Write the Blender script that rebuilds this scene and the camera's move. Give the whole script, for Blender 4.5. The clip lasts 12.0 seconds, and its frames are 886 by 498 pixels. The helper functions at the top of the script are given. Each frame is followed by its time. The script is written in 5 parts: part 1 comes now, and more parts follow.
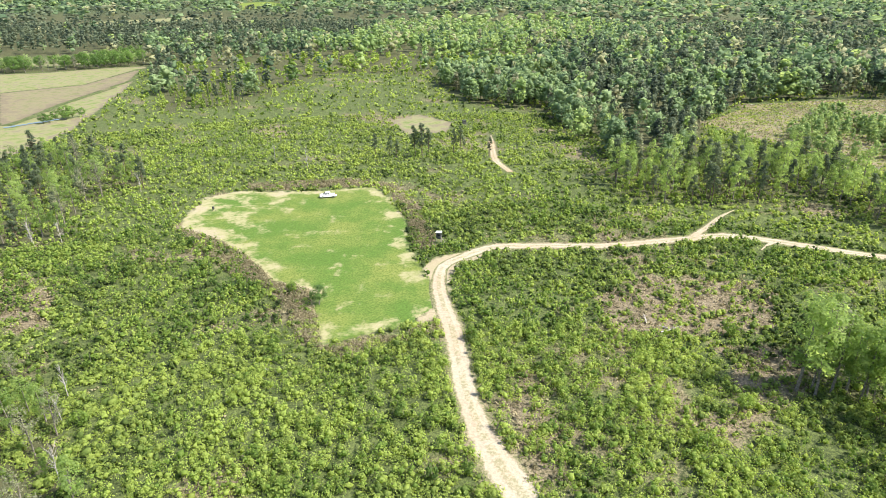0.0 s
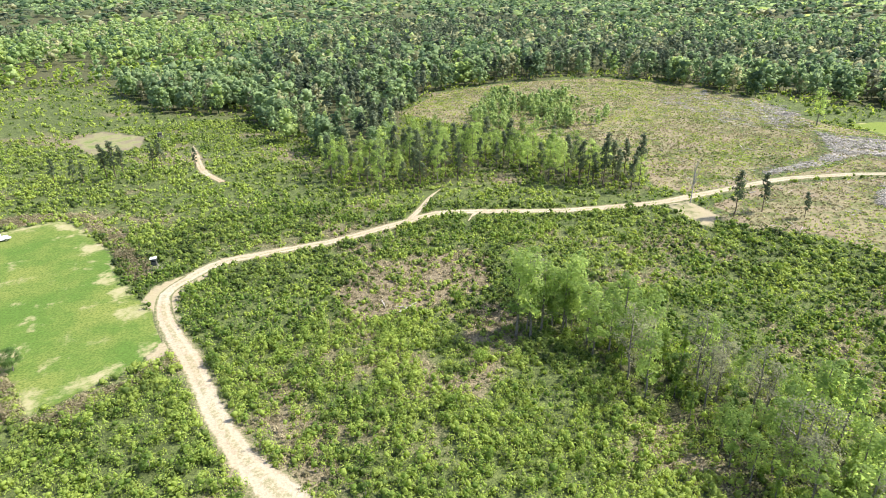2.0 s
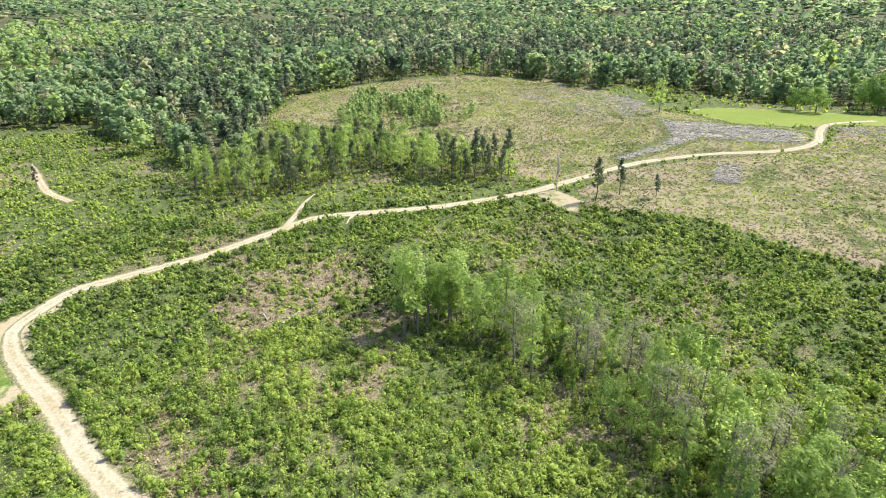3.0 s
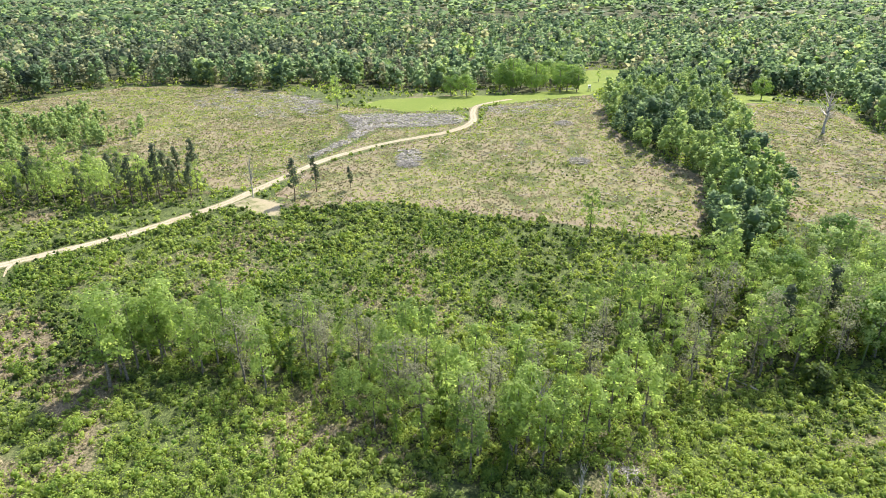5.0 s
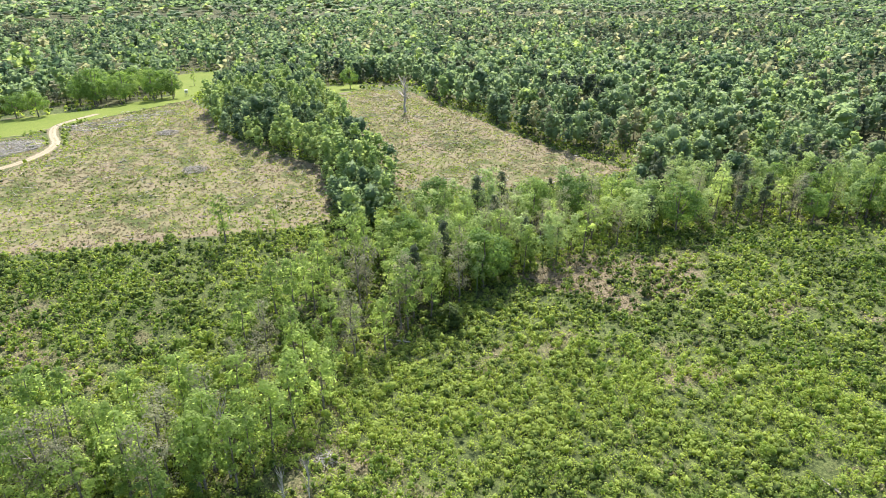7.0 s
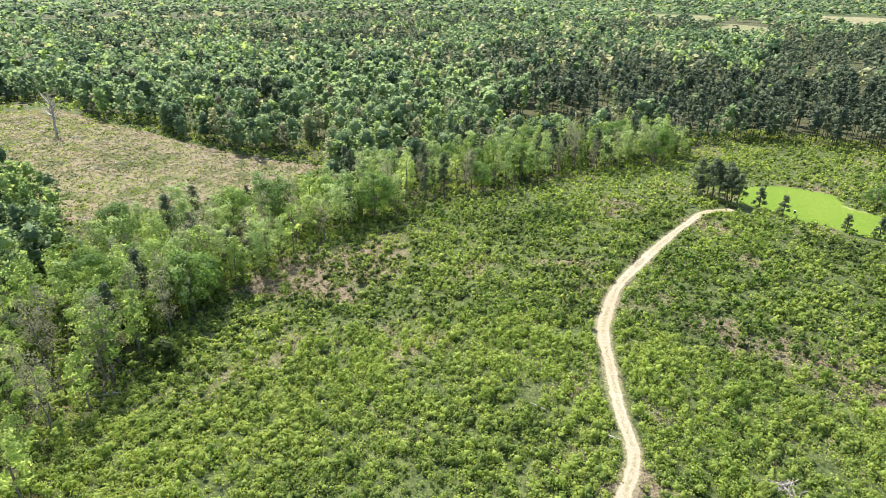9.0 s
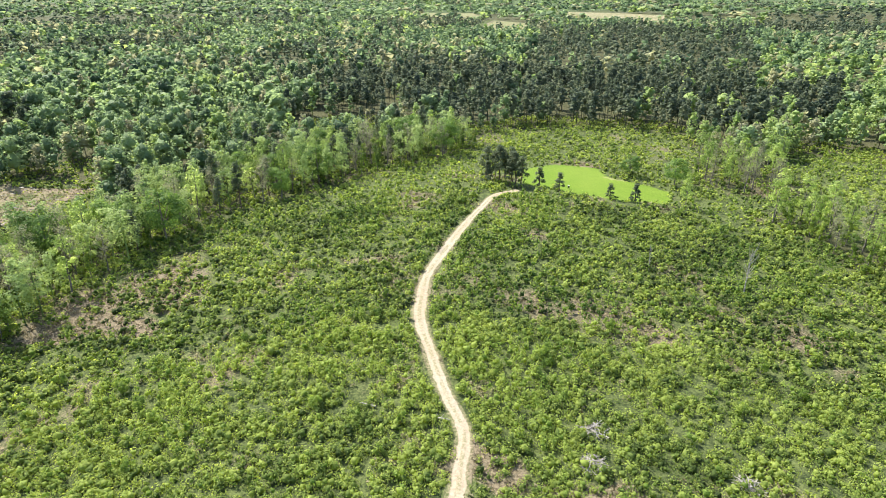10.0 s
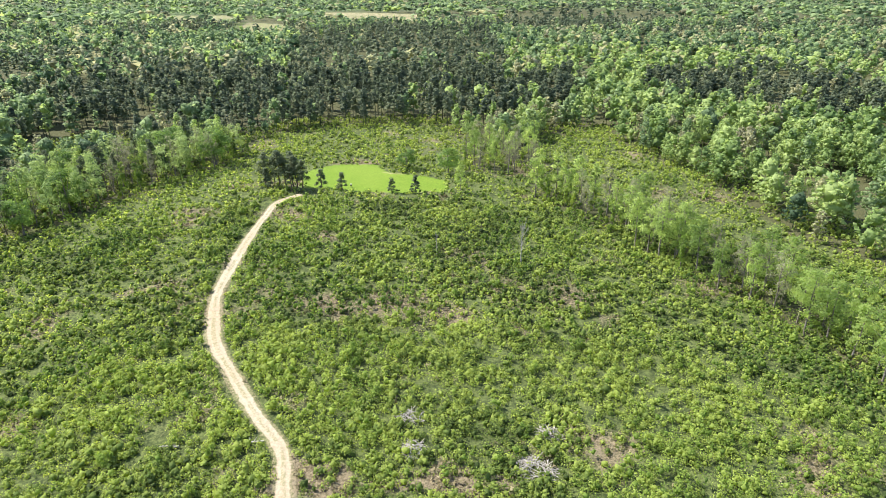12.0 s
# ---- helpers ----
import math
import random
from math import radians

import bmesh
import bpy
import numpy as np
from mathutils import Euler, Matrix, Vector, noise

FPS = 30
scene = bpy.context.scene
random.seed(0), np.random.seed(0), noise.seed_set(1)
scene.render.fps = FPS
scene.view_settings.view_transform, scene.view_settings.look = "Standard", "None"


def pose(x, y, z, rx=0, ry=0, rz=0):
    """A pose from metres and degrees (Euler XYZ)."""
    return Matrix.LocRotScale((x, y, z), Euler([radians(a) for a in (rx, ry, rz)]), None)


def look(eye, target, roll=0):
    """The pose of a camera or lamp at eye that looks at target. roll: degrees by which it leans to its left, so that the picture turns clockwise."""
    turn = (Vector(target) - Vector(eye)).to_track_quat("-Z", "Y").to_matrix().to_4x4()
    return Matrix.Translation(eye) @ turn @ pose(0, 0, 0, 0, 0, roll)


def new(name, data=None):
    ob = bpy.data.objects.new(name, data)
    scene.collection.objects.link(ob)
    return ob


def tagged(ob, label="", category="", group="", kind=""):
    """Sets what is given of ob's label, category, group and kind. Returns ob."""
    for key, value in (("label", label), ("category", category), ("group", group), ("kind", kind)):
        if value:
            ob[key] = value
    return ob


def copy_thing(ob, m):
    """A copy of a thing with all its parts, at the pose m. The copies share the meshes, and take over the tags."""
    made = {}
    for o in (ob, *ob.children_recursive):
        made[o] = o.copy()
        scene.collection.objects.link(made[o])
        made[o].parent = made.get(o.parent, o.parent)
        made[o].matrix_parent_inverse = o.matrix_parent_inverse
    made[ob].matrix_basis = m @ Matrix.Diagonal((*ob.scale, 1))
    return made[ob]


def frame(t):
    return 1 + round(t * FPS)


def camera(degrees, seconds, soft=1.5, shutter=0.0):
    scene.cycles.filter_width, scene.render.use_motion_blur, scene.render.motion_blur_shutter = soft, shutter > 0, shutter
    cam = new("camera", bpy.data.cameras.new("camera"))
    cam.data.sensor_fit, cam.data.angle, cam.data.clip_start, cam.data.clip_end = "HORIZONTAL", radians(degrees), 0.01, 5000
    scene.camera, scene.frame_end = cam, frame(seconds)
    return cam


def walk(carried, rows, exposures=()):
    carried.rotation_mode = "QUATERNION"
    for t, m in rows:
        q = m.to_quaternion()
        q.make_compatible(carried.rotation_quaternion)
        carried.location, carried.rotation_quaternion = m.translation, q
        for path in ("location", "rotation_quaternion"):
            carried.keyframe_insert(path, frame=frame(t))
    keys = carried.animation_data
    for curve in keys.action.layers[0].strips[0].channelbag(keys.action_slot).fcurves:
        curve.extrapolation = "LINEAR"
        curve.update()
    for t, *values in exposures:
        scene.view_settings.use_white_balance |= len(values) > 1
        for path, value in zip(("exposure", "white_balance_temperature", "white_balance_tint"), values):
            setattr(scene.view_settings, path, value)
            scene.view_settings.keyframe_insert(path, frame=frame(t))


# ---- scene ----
cam = camera(71.55, 12.0, soft=0.35)
ALTITUDE = 65.0
# seconds, heading (clockwise from +y), tilt below the horizon, lean
WAY = [(0.0, 0.00, 23.49, -0.13), (0.5, 3.88, 23.47, -0.05), (1.0, 11.84, 23.51, -0.04), (1.5, 21.64, 23.52, -0.06), (2.0, 26.95, 23.51, 0.00), (2.5, 33.85, 23.52, -0.03), (2.7, 35.93, 23.51, -0.04), (4.3, 56.26, 23.40, 0.08), (4.5, 59.53, 23.42, 0.05), (5.0, 67.93, 23.40, -0.01), (5.5, 76.10, 23.42, -0.02), (6.0, 84.16, 23.41, -0.03), (6.5, 95.09, 23.42, -0.05), (7.0, 103.32, 23.45, -0.07), (7.2, 106.03, 23.45, -0.06), (8.8, 128.78, 23.39, 0.06), (9.0, 132.14, 23.39, 0.05), (9.5, 142.49, 23.38, 0.03), (10.0, 151.39, 23.37, -0.04), (10.5, 159.60, 23.40, -0.04), (11.0, 164.97, 23.39, -0.08), (11.5, 168.23, 23.34, -0.07), (12.0, 172.28, 23.35, -0.09)]
walk(cam, [(t, pose(0, 0, ALTITUDE, 90 - tilt, 0, -heading) @ pose(0, 0, 0, 0, 0, lean)) for t, heading, tilt, lean in WAY],
     exposures=[(0.0, 1.25), (12.0, 1.25)])

# ---- light ----
SUN_AZIMUTH, SUN_HEIGHT = 103.0, 49.0
world = bpy.data.worlds.new("sky")
scene.world = world
world.use_nodes = True
sky = world.node_tree.nodes.new("ShaderNodeTexSky")
sky.sky_type, sky.sun_disc = "NISHITA", False
sky.sun_elevation, sky.sun_rotation = radians(SUN_HEIGHT), radians(SUN_AZIMUTH)
sky.air_density, sky.dust_density = 1.2, 2.0
world.node_tree.nodes["Background"].inputs[1].default_value = 0.135
world.node_tree.links.new(sky.outputs[0], world.node_tree.nodes["Background"].inputs[0])
lamp = bpy.data.lights.new("sun", "SUN")
lamp.energy, lamp.angle, lamp.color = 4.6, radians(0.6), (1.0, 0.95, 0.86)
sun = new("sun", lamp)
_a, _h = radians(SUN_AZIMUTH), radians(SUN_HEIGHT)
sun.matrix_world = look((900 * math.sin(_a) * math.cos(_h), 900 * math.cos(_a) * math.cos(_h), 900 * math.sin(_h)), (0, 0, 0))

# ---- plan, in metres ----
HILLS = [(288, 328, 9, 110), (73, -138, 5, 60), (106, 6, -3, 40), (150, -80, -4, 60), (300, 69, 7, 75), (332, -65, 7, 80), (-58, -123, -4, 60)]
FOOD_PLOT = [(-76, 165), (-78, 177), (-78, 192), (-69, 199), (-55, 198), (-40, 199), (-24, 203), (-18, 192), (-11, 172), (-9, 150), (-5, 135), (-1, 126), (-1, 114), (-7, 110), (-16, 106), (-24, 102), (-26, 111), (-31, 126), (-40, 130), (-51, 145), (-62, 156)]
ROAD_MAIN = [(13, 57), (11, 64), (9, 68), (6, 77), (4, 87), (3, 97), (2, 107), (0, 119), (-1, 128), (0, 138), (5, 144), (13, 150), (24, 151), (34, 151), (45, 151), (66, 155), (78, 157), (89, 153), (111, 142), (129, 136), (145, 132), (160, 131), (191, 128), (208, 122), (224, 113), (244, 96), (262, 92), (280, 98), (298, 101), (320, 91)]
ROAD_SPUR = [(68, 156), (76, 164), (83, 172), (89, 177)]
ROAD_STUB = [(90, 153), (86, 150), (83, 147)]
ROAD_HILL = [(27, -50), (29, -57), (31, -62), (34, -69), (41, -76), (49, -85), (56, -93), (60, -100), (65, -112), (68, -127), (71, -144), (73, -159), (74, -170), (70, -179)]
TRACK_FAR = [(25, 220), (21, 236), (21, 256), (22, 279)]
LANDING = [(144, 131), (152, 128), (150, 115), (141, 110), (140, 117)]
HILL_PLOT = [(80, -205), (71, -220), (56, -223), (49, -212), (35, -210), (27, -206), (25, -194), (36, -188), (50, -186), (66, -186), (72, -187)]
CUT_NORTH = [(126, 294), (164, 329), (212, 331), (272, 310), (301, 264), (302, 223), (282, 181), (278, 157), (279, 102), (248, 89), (213, 117), (186, 128), (161, 132), (153, 144), (166, 164), (158, 200), (149, 238), (132, 266)]
CUT_MIDDLE = [(150, 122), (188, 126), (220, 111), (240, 95), (264, 87), (294, 95), (320, 81), (349, 55), (308, 41), (269, 32), (242, 15), (223, -6), (204, -8), (175, -7), (171, 6), (165, 56), (163, 91), (150, 103)]
CUT_EAST = [(336, -22), (366, -38), (355, -63), (310, -70), (259, -89), (226, -104), (202, -121), (196, -95), (193, -60), (193, -39), (198, -30), (237, -25), (276, -21)]
MEADOW = [(286, 164), (305, 159), (325, 127), (339, 92), (384, 68), (516, 86), (539, 59), (453, 53), (349, 55), (321, 74), (296, 98), (283, 111), (275, 131)]
MEADOW_EAST = [(384, -7), (405, -41), (363, -37), (340, -9)]
GLADE = [(56, 429), (80, 445), (73, 402), (56, 393)]
GLADE_WEST = [(-27, 312), (-13, 329), (5, 307), (2, 286), (-17, 283)]
PASTURE = [(-181, 227), (-176, 239), (-177, 289), (-206, 402), (-249, 537), (-280, 523), (-311, 497), (-362, 482)]
PASTURE_FAR = [(-399, 533), (-361, 563), (-339, 607), (-314, 658), (-291, 597), (-316, 546)]
PASTURE_NORTH = [(-620, 1133), (-520, 1332), (-464, 1288), (-547, 1085)]
PASTURE_EDGE = [(-638, 1975), (-535, 2066), (-412, 1830), (-490, 1619)]
POND = [(-151, 980), (-141, 1030), (-108, 1028), (-106, 955), (-132, 933)]
SLASH_FIELD = [(196, 136), (209, 135), (224, 135), (237, 138), (260, 159), (263, 149), (267, 141), (271, 123), (273, 110), (272, 99), (259, 96), (251, 106), (245, 121), (242, 130), (232, 130), (217, 130), (204, 132), (194, 133)]
DRY_PATCH_A = [(36, 125), (49, 133), (70, 131), (75, 121), (67, 107), (54, 105), (39, 104), (33, 109)]
DRY_PATCH_B = [(53, 101), (67, 101), (66, 86), (57, 82), (52, 88)]
DRY_PATCH_C = [(-98, 119), (-97, 130), (-90, 127), (-82, 110), (-86, 105)]
DRY_RIM_A = [(-31, 126), (-23, 101), (-16, 105), (1, 107), (1, 114), (-7, 107), (-19, 97), (-29, 105), (-37, 124), (-53, 136), (-71, 158), (-77, 167), (-76, 169), (-50, 145)]
DRY_RIM_B = [(-20, 204), (-11, 176), (-8, 150), (-4, 148), (-2, 158), (-9, 181), (-16, 204), (-33, 212), (-68, 206), (-66, 200), (-28, 204)]
DRY_PATCH_D = [(131, -47), (139, -68), (127, -96), (117, -93), (119, -70), (108, -72), (106, -65), (118, -59)]
DRY_PATCH_E = [(34, -60), (32, -69), (21, -66), (9, -73), (-0, -68), (3, -64)]
DRY_PATCH_F = [(121, -76), (122, -94), (111, -92), (109, -73)]
WOOD_CREEK_WEST = [(65, 96), (70, 83), (70, 65), (71, 48), (68, 33), (64, 22), (70, 12), (85, 11), (89, 20), (89, 33), (87, 48), (85, 68), (80, 86), (71, 100)]
WOOD_CREEK = [(73, 39), (69, 25), (73, 12), (83, 4), (97, -7), (109, -18), (120, -31), (132, -46), (131, -53), (152, -54), (157, -37), (155, -16), (145, -1), (126, 10), (112, 17), (100, 18), (89, 25)]
WOOD_CREEK_EAST = [(110, -18), (122, -34), (131, -53), (138, -73), (143, -99), (142, -133), (134, -148), (124, -177), (113, -212), (110, -230), (122, -243), (144, -213), (160, -178), (167, -142), (170, -117), (169, -96), (177, -58), (169, -35), (154, -19)]
WOOD_TONGUE = [(301, 39), (264, 31), (241, 15), (222, -6), (183, -9), (162, -12), (172, -23), (203, -31), (244, -22), (302, -15), (428, -9), (469, 24), (413, 41)]
WOOD_PINE_CLUMP = [(59, 211), (59, 188), (72, 181), (93, 182), (119, 186), (127, 163), (146, 142), (159, 156), (147, 174), (136, 196), (123, 219), (89, 221), (69, 221)]
WOOD_WEST = [(-120, 140), (-108, 149), (-104, 156), (-113, 179), (-110, 196), (-101, 204), (-118, 225), (-146, 236), (-164, 233), (-176, 219)]
WOOD_SOUTHWEST = [(-89, 97), (-78, 95), (-65, 85), (-58, 73), (-49, 62), (-55, 53), (-76, 73)]
WOOD_HEDGE = [(-365, 485), (-299, 506), (-255, 545), (-270, 596), (-282, 587), (-317, 539), (-386, 515)]
WOOD_OAKS = [(341, 104), (342, 83), (364, 63), (447, 80), (432, 133)]
WOOD_ROW = [(-1, -198), (-15, -185), (-32, -161), (-45, -144), (-59, -125), (-68, -103), (-73, -113), (-66, -136), (-55, -155), (-38, -179), (-18, -199), (-7, -208)]
WOOD_COPSE = [(24, -223), (5, -219), (-5, -229), (-3, -255), (21, -256)]
PINES_NORTH = [(-825, 1226), (-626, 1511), (-178, 1444), (-90, 913), (-111, 779), (-260, 779), (-372, 852), (-281, 590), (-397, 579)]
PINES_SOUTH = [(232, -278), (315, -384), (262, -437), (174, -435), (286, -799), (197, -936), (64, -927), (17, -523), (16, -402), (-29, -470), (-37, -409), (-19, -330), (14, -292), (40, -285), (112, -275), (162, -265)]
PINES_RIDGE = [(58, -955), (46, -1307), (-162, -1663), (-274, -1405), (-201, -1020), (-42, -844)]
PINES_MIDDLE = [(68, 371), (114, 532), (203, 590), (230, 480), (165, 331), (115, 260), (91, 275), (79, 301)]
YOUNG_NORTH = [(-183, 352), (-169, 414), (-231, 538), (-119, 605), (80, 581), (65, 501), (-10, 484), (-95, 475), (-122, 380), (-117, 335)]
PINES_SOUTHWEST = [(-78, -450), (-128, -490), (-194, -510), (-210, -407), (-159, -302), (-125, -319), (-94, -349), (-71, -389)]
PINES_EAST = [(1468, -493), (1416, -750), (1119, -900), (821, -636), (1010, -532), (970, -321)]
PINES_SOUTHEAST = [(1197, -724), (1320, -1266), (1093, -1298), (587, -707), (713, -600), (843, -513)]
PINES_FAR = [(412, 1182), (708, 1239), (674, 816), (462, 558), (350, 614), (279, 767)]
PINES_NORTHEAST = [(394, 1101), (929, 1383), (619, 913), (427, 799), (322, 852)]
BRIGHT_NORTH = [(-95, 1065), (267, 1444), (264, 969), (88, 539), (51, 495), (-66, 520), (-119, 607)]
BRIGHT_SOUTH = [(35, -374), (-38, -423), (-81, -470), (-91, -339), (-123, -311), (-156, -295), (-72, -120), (-64, -130), (-41, -279), (25, -270)]
CLEARING_SOUTH = [(-3, -283), (-35, -309), (-49, -258), (-59, -212), (-66, -176), (-74, -155), (-55, -154), (-36, -189), (-18, -232), (0, -249)]
CLEARING_EAST = [(206, -194), (213, -256), (182, -280), (161, -263), (179, -214)]
FIELD_SOUTH = [(404, -824), (504, -1118), (395, -1051), (319, -789)]
FIELD_BARE = [(550, -1635), (241, -1381), (185, -1012), (378, -1187)]
FIELD_SOUTHEAST = [(1001, -1688), (781, -1604), (556, -1187), (711, -1218)]
DEBRIS_CREST = [(252, 246), (295, 251), (295, 195), (260, 158), (241, 187)]
DEBRIS_MIDDLE = [(293, 100), (314, 58), (297, 49), (277, 89)]
DEBRIS_SLOPE = [(211, 106), (219, 99), (205, 90), (200, 99)]
DEBRIS_NORTH = [(298, 223), (301, 204), (258, 167), (256, 184)]
DEBRIS_EAST = [(215, 107), (213, 95), (202, 90), (198, 98)]
TILLED = [(-282, 399), (-247, 434), (-246, 518), (-226, 455), (-223, 358), (-217, 314), (-219, 303)]
CREEK = [(-215, 298), (-200, 318), (-198.6, 316.5), (-213.4, 296.4)]
SAPLINGS_CUT = [(146, 260), (188, 307), (190, 274), (210, 281), (232, 289), (190, 231), (217, 237), (193, 214), (147, 230)]
CREEK_BUSHES = [(-200, 308), (-199, 317), (-194, 317), (-193, 322), (-190, 325)]
APRON = [(-5, 137), (-2, 144), (7, 147), (14, 147), (4, 139), (2, 133), (1, 119), (0, 111), (-5, 110), (-6, 112), (-2, 117), (-2, 128)]
EDGE = [(-36.6, 771), (-24.9, 701), (-24.6, 617), (-24.6, 389), (-23.8, 368), (-18.3, 376), (-11.3, 472), (-8.3, 504), (-1.2, 475), (1.9, 363), (9.2, 338), (9.2, 343), (11.0, 292), (15.3, 241), (22.4, 226), (23.4, 320), (26.4, 371), (32.6, 397), (41.3, 420), (53.5, 383), (53.8, 397), (64.7, 378), (72.8, 369), (80.1, 390), (80.4, 523), (83.9, 550), (84.3, 415), (87.0, 477), (92.4, 404), (95.7, 399), (100.6, 405), (102.7, 325), (109.4, 277), (115.1, 250), (121.3, 239), (121.4, 237), (121.8, 188), (130.4, 216), (137.9, 235), (146.0, 256), (152.8, 272), (158.8, 299), (163.6, 303), (172.0, 303), (172.1, 306), (174.8, 259), (181.0, 229), (181.0, 287), (186.7, 287), (193.8, 246), (203.7, 193), (210.8, 182)]
T_PINE = [(153.4, 112.7, 14.2), (163.5, 111.1, 12.2), (169.7, 101.8, 7.9), (-11.1, 242.6, 12.8), (-8.3, 240.8, 14.1), (-5.4, 242.5, 12.1), (-21.4, 242.8, 8.8), (-18.6, 241.9, 7.6), (-27.3, 244.7, 9.3), (4.5, 247.5, 10.3), (7.3, 247.4, 11.6), (18.8, 242.6, 8.1), (66.0, -187.9, 6.3), (58.4, -186.1, 6.2), (42.1, -187.5, 4.9), (34.7, -189.5, 5.9), (81.7, -186.8, 9.9), (76.9, -185.5, 11.7), (73.1, -184.7, 11.6), (82.8, -183.2, 7.3), (74.1, -182.1, 9.2), (79.0, -184.0, 13.0), (75.5, -187.5, 12.4), (84.5, -186.0, 12.0), (70.5, -183.0, 10.5)]
T_OAK = [(325.2, 126.9, 12.7), (325.5, 117.8, 12.7), (349.9, 99.8, 19.8), (361.0, 87.3, 16.7), (370.7, 71.4, 15.7), (372.4, -32.2, 12.3), (43.1, -218.5, 8.5), (27.2, -215.6, 10.0), (147.0, -35.5, 12.3), (-194.6, 318.8, 7.9), (-198.6, 310.5, 4.2)]
T_HARD = [(273.0, 168.6, 17.5), (162.9, 21.8, 15.5), (166.7, 8.8, 8.8), (61.1, 87.8, 19.8), (63.5, 86.3, 18.6), (70.1, 84.6, 15.9), (164.7, 13.2, 7.0), (20.3, -194.1, 10.6), (446.4, 64.5, 9.7), (63.8, 88.1, 13.7), (66.8, 87.3, 15.5), (71.2, 85.0, 17.1)]
T_SNAG = [(293.2, -50.8, 18.4), (20.7, -140.8, 7.1), (-0.5, -142.8, 12.9), (-50.7, 223.9, 10.1), (-66.0, 235.9, 7.2), (-102.1, 198.6, 6.8), (66.3, 6.6, 9.3), (66.9, 3.2, 9.0), (75.8, 14.5, 14.9), (151.3, 127.2, 15.4), (-103.8, 154.4, 6.3), (-109.1, 150.6, 7.7)]
T_SHRUB = [(-27.2, 118.9, 5.1), (111.0, -74.0, 2.9), (112.5, -27.8, 4.9), (111.0, -27.9, 6.7), (105.6, -85.0, 2.6)]
OBJ = [(-37.8, 192.1, 1.9), (-1.1, 153.6, 3.0), (-71.0, 179.4, 1.8), (373.0, 58.8, 3.6), (56.5, -189.9, 0.9), (10.6, 301.4, 2.1), (96.3, 183.1, 12.5)]
T_SNAG_WEST = [(-64.0, 86.3, 7.5), (-61.0, 79.3, 5.7), (-54.8, 67.3, 6.9), (-108.8, 150.6, 9.1), (-105.6, 158.5, 3.7), (-51.0, 64.1, 5.2)]
PILES = [(-3.8, -71.1, 3.0), (14.5, -71.9, 1.5), (-6.5, -79.7, 1.5), (76.1, 0.8, 1.5), (199.3, 94.4, 4.0), (222.3, 36.3, 4.0), (269.2, 52.1, 4.0), (16.3, -79.4, 1.8), (14.7, -72.3, 1.4), (198.9, 94.9, 3.0), (283.8, 191.7, 5.0)]
LOGS = [(46.4, 107.8, 6.0), (42.2, 112.0, 4.0), (45.6, 108.0, 4.0), (38.6, -69.8, 3.0), (-47.2, 102.1, 3.0), (-32.5, 94.3, 3.0), (50.9, -67.2, 3.0), (108.7, -16.3, 5.0)]

# ---- plan arithmetic ----
rng = np.random.default_rng(7)


def terrain(x, y):
    """Height of the land: gentle hills near the creek, longer swells far off."""
    x, y = np.asarray(x, float), np.asarray(y, float)
    h = np.zeros_like(x)
    for cx, cy, a, s in HILLS:
        h += a * np.exp(-((x - cx) ** 2 + (y - cy) ** 2) / (2 * s * s))
    r = np.hypot(x, y)
    far = np.clip((r - 650) / 900, 0, 1)
    return h + far * (7 * np.sin(x / 310 + 1.1) * np.cos(y / 270) + 9 * np.sin(x / 690 - y / 540))


def lattice(ix, iy, seed):
    v = np.sin(ix * 127.1 + iy * 311.7 + seed * 74.7) * 43758.5453
    return v - np.floor(v)


def value_noise(x, y, scale, seed=0):
    """Smooth noise from 0 to 1 with features of about that many metres."""
    x, y = np.asarray(x) / scale, np.asarray(y) / scale
    ix, iy = np.floor(x), np.floor(y)
    fx, fy = x - ix, y - iy
    fx, fy = fx * fx * (3 - 2 * fx), fy * fy * (3 - 2 * fy)
    a, b = lattice(ix, iy, seed), lattice(ix + 1, iy, seed)
    c, d = lattice(ix, iy + 1, seed), lattice(ix + 1, iy + 1, seed)
    return (a * (1 - fx) + b * fx) * (1 - fy) + (c * (1 - fx) + d * fx) * fy


def inside(poly, x, y):
    hit = np.zeros(np.shape(x), bool)
    for (x0, y0), (x1, y1) in zip(poly, poly[1:] + poly[:1]):
        if y0 != y1:
            hit ^= ((y0 > y) != (y1 > y)) & (x < (x1 - x0) * (y - y0) / (y1 - y0) + x0)
    return hit


def line_distance(line, x, y):
    best = np.full(np.shape(x), 1e9)
    for (x0, y0), (x1, y1) in zip(line, line[1:]):
        dx, dy = x1 - x0, y1 - y0
        k = np.clip(((x - x0) * dx + (y - y0) * dy) / max(dx * dx + dy * dy, 1e-6), 0, 1)
        best = np.minimum(best, np.hypot(x - x0 - k * dx, y - y0 - k * dy))
    return best


def depth_in(poly, x, y):
    """Metres inside the outline; negative outside."""
    d = line_distance(poly + poly[:1], x, y)
    return np.where(inside(poly, x, y), d, -d)


def spline(points, step=1.2):
    p = [Vector((x, y)) for x, y in points]
    p = [p[0] * 2 - p[1]] + p + [p[-1] * 2 - p[-2]]
    out = []
    for a, b, c, d in zip(p, p[1:], p[2:], p[3:]):
        n = max(2, int((c - b).length / step))
        for i in range(n):
            u = i / n
            out.append(tuple(0.5 * ((2 * b) + (c - a) * u + (2 * a - 5 * b + 4 * c - d) * u * u + (3 * b - a - 3 * c + d) * u ** 3)))
    out.append(tuple(p[-2]))
    return out


